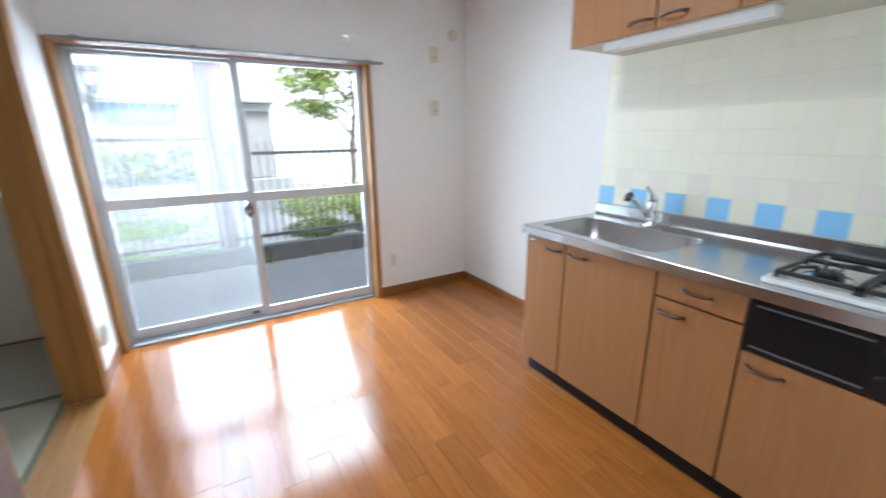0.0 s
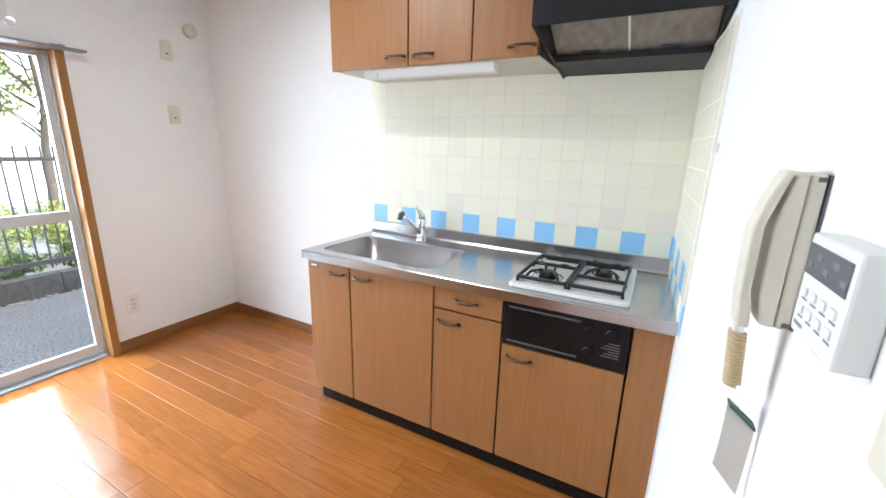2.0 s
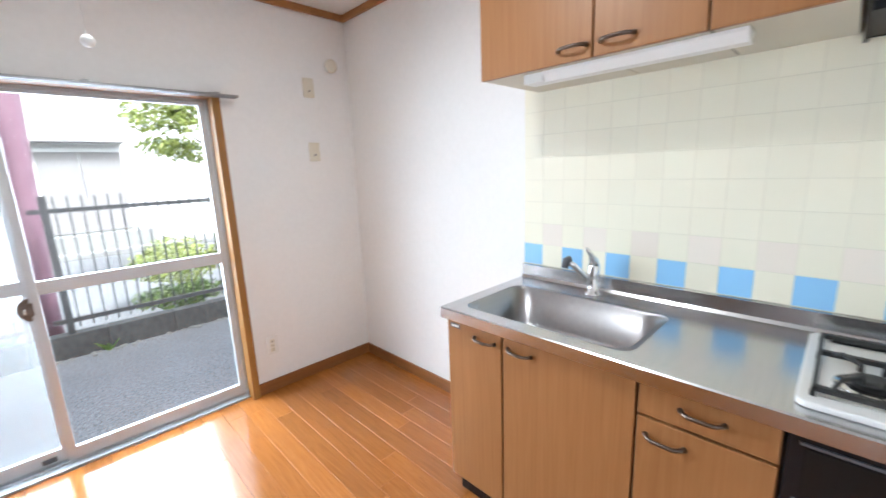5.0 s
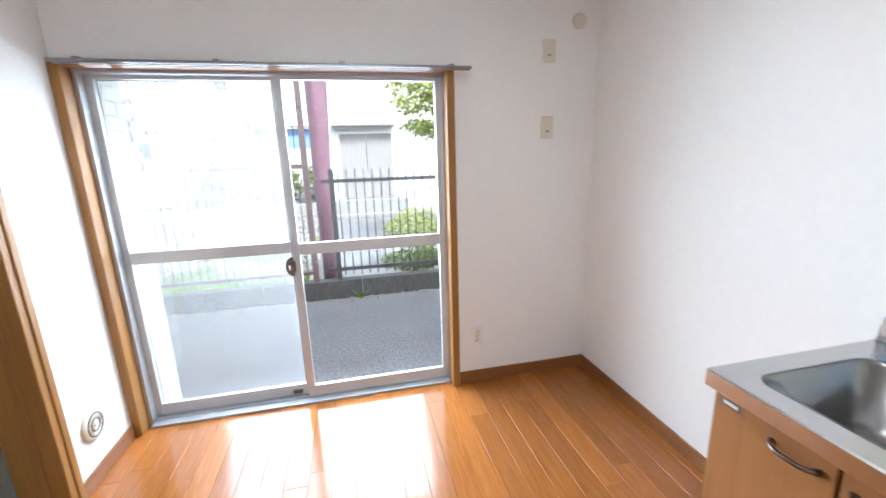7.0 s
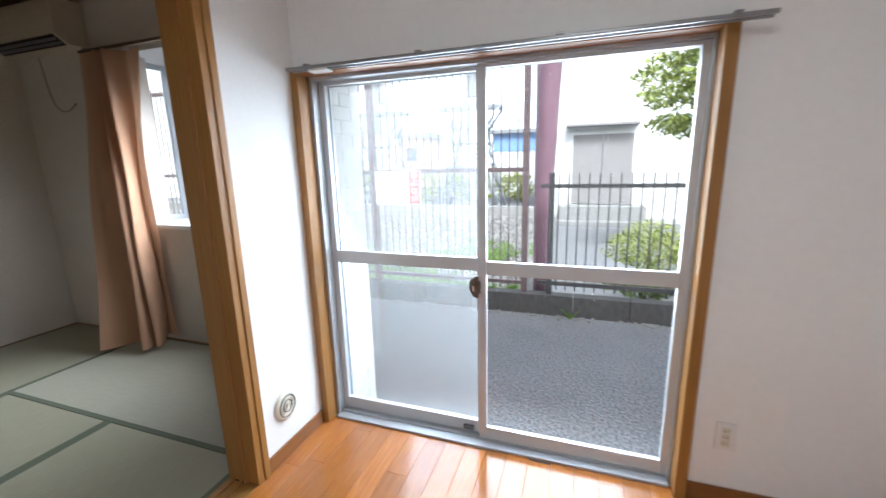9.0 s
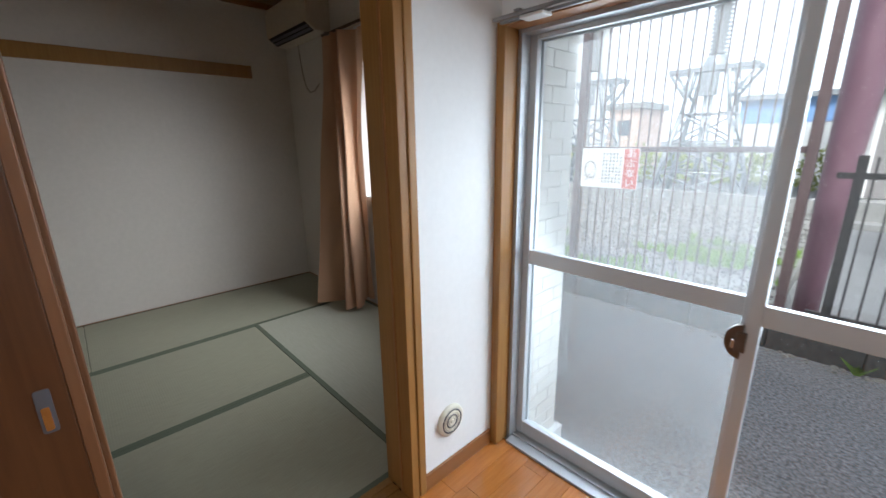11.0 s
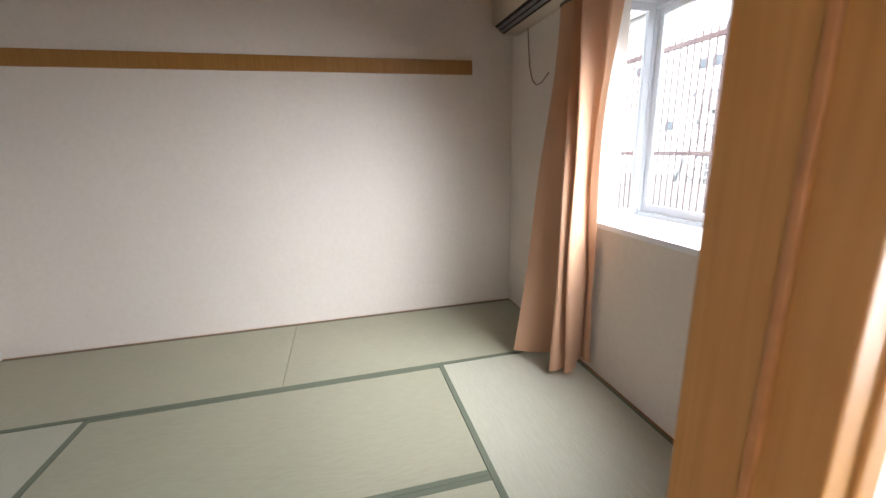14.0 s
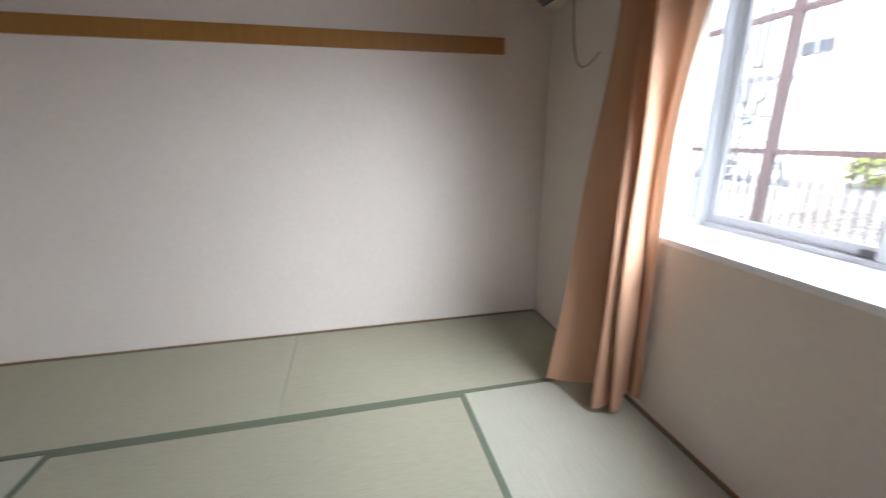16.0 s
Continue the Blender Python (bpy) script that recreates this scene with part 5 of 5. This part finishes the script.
def insulator_stand(name, x, y):
    """A lattice trestle with a waist and flared brackets that carries a ribbed insulator column."""
    ob = thing(name, "galvanised lattice stand with a ribbed grey insulator", "insulator stand", "substation equipment")
    base, waist, top = GROUND, 2.02, 3.08
    corners = [(-1, -1), (1, -1), (1, 1), (-1, 1)]

    def leg(c, f):
        w = 1.08 - 0.52 * f
        return (x + c[0] * w, y + 0.7 * c[1] * w, base + (waist - base) * f)

    bm = bmesh.new()
    for c in corners:
        tube(bm, [leg(c, 0), leg(c, 1)], 0.075, 4)
        tube(bm, [leg(c, 1), (x + c[0] * 0.40, y + 0.35 * c[1], top)], 0.06, 4)
    part("legs", bm, GALVANISED, ob)
    bm = bmesh.new()
    for c, d in zip(corners, corners[1:] + corners[:1]):
        for f0, f1 in ((0.03, 0.36), (0.36, 0.68), (0.68, 1.0)):
            tube(bm, [leg(c, f0), leg(d, f1)], 0.032, 4)
            tube(bm, [leg(d, f0), leg(c, f1)], 0.032, 4)
            tube(bm, [leg(c, f1), leg(d, f1)], 0.036, 4)
    part("braces", bm, GALVANISED, ob)
    for sx in (-1, 1):
        bm = bmesh.new()
        for sy in (-0.3, 0.3):
            tube(bm, [(x + sx * 0.50, y + sy, waist + 0.35), (x + sx * 0.98, y + sy, top)], 0.045, 4)
            tube(bm, [(x + sx * 0.42, y + sy, waist + 0.75), (x + sx * 0.72, y + sy, top - 0.42)], 0.03, 4)
            tube(bm, [(x + sx * 0.60, y + sy, waist + 0.55), (x + sx * 0.50, y + sy, top)], 0.03, 4)
        part("bracket", bm, GALVANISED, ob)
    piece("platform", [(x - 1.02, x + 1.02, y - 0.34, y - 0.24, top, top + 0.11), (x - 1.02, x + 1.02, y + 0.24, y + 0.34, top, top + 0.11),
                       (x - 0.45, x + 0.45, y - 0.24, y + 0.24, top, top + 0.10), (x - 1.0, x - 0.9, y - 0.24, y + 0.24, top, top + 0.08), (x + 0.9, x + 1.0, y - 0.24, y + 0.24, top, top + 0.08)], GALVANISED, ob)
    piece("control_box", [(x - 0.24, x + 0.20, y - 0.48, y - 0.26, top - 0.62, top - 0.06)], GALVANISED, ob, bevel=0.02)
    bm = bmesh.new()
    tube(bm, [(x - 0.05, y - 0.30, base), (x - 0.05, y - 0.30, top - 0.5)], 0.05, 8)
    tube(bm, [(x + 0.45, y - 0.35, base), (x + 0.15, y - 0.35, 0.9), (x + 0.10, y - 0.35, top - 0.6)], 0.04, 8)
    part("cable_pipe", bm, GALVANISED, ob)
    bm = bmesh.new()
    tube(bm, [(x, y, top + 0.10), (x, y, top + 0.14), (x, y, top + 0.36), (x, y, top + 0.40)], [0.30, 0.30, 0.24, 0.17], 14)
    part("cap", bm, GALVANISED, ob)
    bm = bmesh.new()
    pts, rad = [], []
    for k in range(60):
        pts.append((x, y, top + 0.40 + 0.05 * k))
        rad.append(0.235 if k % 2 else 0.125)
    tube(bm, pts, rad, 12)
    part("insulator", bm, PORCELAIN, ob, "ribbed grey porcelain column")
    return ob


for sx in (-2.78, -6.15, -11.75):
    insulator_stand("insulator_stand", sx, 15.0)
bush("yard_bush", "round green shrubs beyond the substation yard", [(-11.0 + 1.5 * k, 20 + 0.5 * (k % 3), 0.25, 1.0, 0.8, 0.75 + 0.25 * (k % 2)) for k in range(8)], 450, LEAVES_YOUNG, (0.08, 0.16))
shed = thing("blue_shed", "shed with pale lower walls and blue metal cladding beyond the yard", "shed")
piece("wall", [(-3.9, -0.6, 24, 28, GROUND, 1.95)], FACADE, shed, "pale lower wall")
piece("upper_wall", [(-3.9, -0.6, 23.97, 28, 1.95, 2.9)], BLUE_METAL, shed)
piece("roof", [(-4.1, -0.4, 23.7, 28.3, 2.9, 3.1)], GALVANISED, shed)
house2 = thing("brick_house", "far reddish house with a pale roof", "house")
piece("wall", [(-12.6, -10.4, 30, 34, GROUND, 3.3)], RED_BRICK, house2)
piece("roof", [(-12.8, -10.2, 29.8, 34.2, 3.3, 3.7)], CONCRETE, house2)
piece("window", [(-11.9, -11.1, 29.95, 30, 1.6, 2.6)], DARK_GLASS, house2)
block = thing("apartment_block", "far white apartment block with small dark windows", "building")
piece("wall", [(-34, -12.8, 21, 30, GROUND, 9)], FACADE, block)
piece("roof", [(-34.3, -12.5, 20.7, 30.3, 9, 9.3)], CONCRETE, block)
for wx, wz in ((-18.6, 5.4), (-17.8, 5.4), (-14.9, 4.9), (-14.2, 4.9), (-22.5, 5.8), (-23.3, 5.8), (-17.0, 2.2), (-20.5, 2.4)):
    piece("window", [(wx - 0.28, wx + 0.28, 20.96, 21, wz - 0.25, wz + 0.25)], DARK_GLASS, block)

overcast = bpy.data.materials.new("overcast_sky")
overcast.use_nodes = True
on = overcast.node_tree.nodes
on.remove(on["Principled BSDF"])
glow = on.new("ShaderNodeEmission")
glow.inputs["Color"].default_value, glow.inputs["Strength"].default_value = (0.97, 0.98, 1.0, 1), 1.7
overcast.node_tree.links.new(glow.outputs[0], on["Material Output"].inputs["Surface"])
bm = bmesh.new()
arc = [(400 * math.sin(radians(a)), 400 * math.cos(radians(a))) for a in range(-100, 101, 5)]
ring = [[bm.verts.new((x * s, y * s, z)) for x, y in arc] for s, z in ((1.0, -5), (1.0, 60), (0.9, 160), (0.7, 260))]
for p, q in zip(ring, ring[1:]):
    for k in range(len(arc) - 1):
        bm.faces.new((p[k], p[k + 1], q[k + 1], q[k]))
tagged(part("backdrop", bm, overcast), "bright white overcast sky in the distance", "sky", kind="structure")

# ---- pieces of floor and walls ----
floor = tagged(new("floor"), "glossy orange-brown wooden plank floor", "floor", kind="structure")
PW, shapes = 0.1012, {}
for i in range(26):
    x0 = KW + i * PW
    x1 = min(x0 + PW, KE)
    y = -0.25 - random.uniform(0, 0.6)
    while y < KN + 0.03:
        ln = random.choice((0.606, 0.909, 0.909, 1.212))
        a, b = max(y, -0.25), min(y + ln, KN + 0.035)
        y += ln
        if b - a < 0.04:
            continue
        g = 0.0006
        key = (round(x1 - x0, 3), round(b - a, 3))
        if key not in shapes:
            bm = bmesh.new()
            w, l = x1 - x0 - 2 * g, b - a - 2 * g
            c = 0.0006
            top = [bm.verts.new(p) for p in ((c, c, 0), (w - c, c, 0), (w - c, l - c, 0), (c, l - c, 0))]
            mid = [bm.verts.new(p) for p in ((0, 0, -c), (w, 0, -c), (w, l, -c), (0, l, -c))]
            low_v = [bm.verts.new(p) for p in ((0, 0, -0.012), (w, 0, -0.012), (w, l, -0.012), (0, l, -0.012))]
            bm.faces.new(top)
            for p, q in ((mid, top), (low_v, mid)):
                for k in range(4):
                    bm.faces.new((p[k], p[(k + 1) % 4], q[(k + 1) % 4], q[k]))
            shapes[key] = mesh("plank", bm, PLANK)
        ob = new("plank", shapes[key])
        ob.parent = floor
        ob.location = (x0 + g, a + g, 0)

TP = 0.0975
tiles = tagged(piece("tile_bed", [(KE - 0.0073, KE - 0.0005, UY0 + 0.0, 1.738, 0.909, 1.70)], GROUT), "cream wall tiles with a row of blue tiles", "wall tiles", kind="structure")
tile_meshes = {}


def tile_mesh(w, h, material):
    key = (round(w, 3), round(h, 3), material.name)
    if key not in tile_meshes:
        bm = bmesh.new()
        c = 0.0009
        a = [bm.verts.new((-0.0005, y, z)) for y, z in ((0, 0), (w, 0), (w, h), (0, h))]
        b = [bm.verts.new((-0.0045, y, z)) for y, z in ((0, 0), (w, 0), (w, h), (0, h))]
        d = [bm.verts.new((-0.0058, y, z)) for y, z in ((c, c), (w - c, c), (w - c, h - c), (c, h - c))]
        bm.faces.new(d)
        for p, q in ((a, b), (b, d)):
            for k in range(4):
                bm.faces.new((p[k], p[(k + 1) % 4], q[(k + 1) % 4], q[k]))
        tile_meshes[key] = mesh("tile", bm, material)
    return tile_meshes[key]


for col in range(17):
    y1 = 1.738 - TP * col
    y0 = max(y1 - TP, UY0 + 0.001)
    if y1 - y0 < 0.02:
        continue
    for row in range(8):
        z0 = 0.910 + TP * row
        m = TILE_BLUE if row == 0 and col % 2 == 0 else TILE_PINK if row == 1 and col % 2 == 1 else TILE_CREAM
        ob = new("tile", tile_mesh(y1 - y0 - 0.0014, TP - 0.0014, m))
        ob.parent = tiles
        ob.location = (KE - 0.0022, y0 + 0.0007, z0 + 0.0007)
bm = bmesh.new()
prism(bm, [(1.548, south(1.548) + 0.0005), (KE - 0.007, south(KE - 0.007) + 0.0005), (KE - 0.007, south(KE - 0.007) + 0.0073), (1.548, south(1.548) + 0.0073)], "z", 0.80, 1.70)
side_tiles = tagged(part("tile_bed_side", bm, GROUT), "cream wall tiles on the side wall of the kitchen unit", "wall tiles", kind="structure")
# Added strip that brightens the tile bed's end face, which falls in shade.
bm = bmesh.new()
prism(bm, [(1.537, south(1.537) + 0.0005), (1.5475, south(1.5475) + 0.0005), (1.5475, south(1.5475) + 0.0085), (1.541, south(1.541) + 0.0070)], "z", 0.80, 1.70)
tagged(part("trim_tile_edge", bm, WHITE_PLASTIC), "white strip added to hide the dark end face of the side wall tiles", "trim", kind="structure")
for col in range(6):
    x1 = KE - 0.012 - TP * col
    for row in range(9):
        z0 = 0.910 + TP * (row - 1)
        m = TILE_BLUE if row in (0, 1) and (col + row) % 2 == 1 else TILE_CREAM
        ob = new("tile", tile_mesh(TP - 0.0014, TP - 0.0014, m))
        ob.parent = side_tiles
        ob.matrix_world = pose(x1 - TP, south(x1 - TP) + 0.0022, z0 + 0.0007, 0, 0, TURN_S - 90)

bricks = tagged(piece("brick_bed", [(PIER - 0.02, PIER - 0.012, KN + 0.2, TN + 0.09, GROUND, TC + 0.2)], MORTAR), "white brick outer wall beside the window", "brick wall", kind="structure")
brick_meshes = {}
BH, BL, BDEP = 0.077, 0.225, 0.007
row, z = 0, GROUND + 0.10
while z < 2.45:
    y = KN + 0.2 - (0.5 * BL if row % 2 else 0)
    while y < TN + 0.09:
        a, b = max(y, KN + 0.202), min(y + BL, TN + 0.09)
        y += BL
        if b - a < 0.03:
            continue
        key = round(b - a, 3)
        if key not in brick_meshes:
            bm = bmesh.new()
            box(bm, 0, BDEP, 0.0025, b - a - 0.0025, 0.0025, BH - 0.0025, 0.0015)
            brick_meshes[key] = mesh("brick", bm, BRICK)
        ob = new("brick", brick_meshes[key])
        ob.parent = bricks
        ob.location = (PIER - 0.012, a, z)
    row, z = row + 1, z + BH
plinth = structure("plinth", [(PIER - 0.02, PIER + 0.03, KN + 0.21, TN + 0.13, GROUND, GROUND + 0.10)], FACADE, "white plinth at the foot of the brick wall", 0.006)
structure("wall_outer_north", [(-7.5, BX0 - 0.16, TN + 0.15, TN + 0.16, GROUND, 3.2)], FACADE, "white outer wall of the building")
structure("roof_slab", [(-7.5, 5.0, -0.4, TN + 0.16, 2.75, 2.95)], CONCRETE, "concrete slab above the rooms")
structure("foundation", [(-7.5, 5.0, KN + 0.12, KN + 0.199, GROUND, -0.03)], CONCRETE, "concrete footing under the window")
structure("floor_slab", [(-4.0, 2.6, -0.5, KN + 0.12, -0.35, -0.13)], CONCRETE, "concrete floor slab")
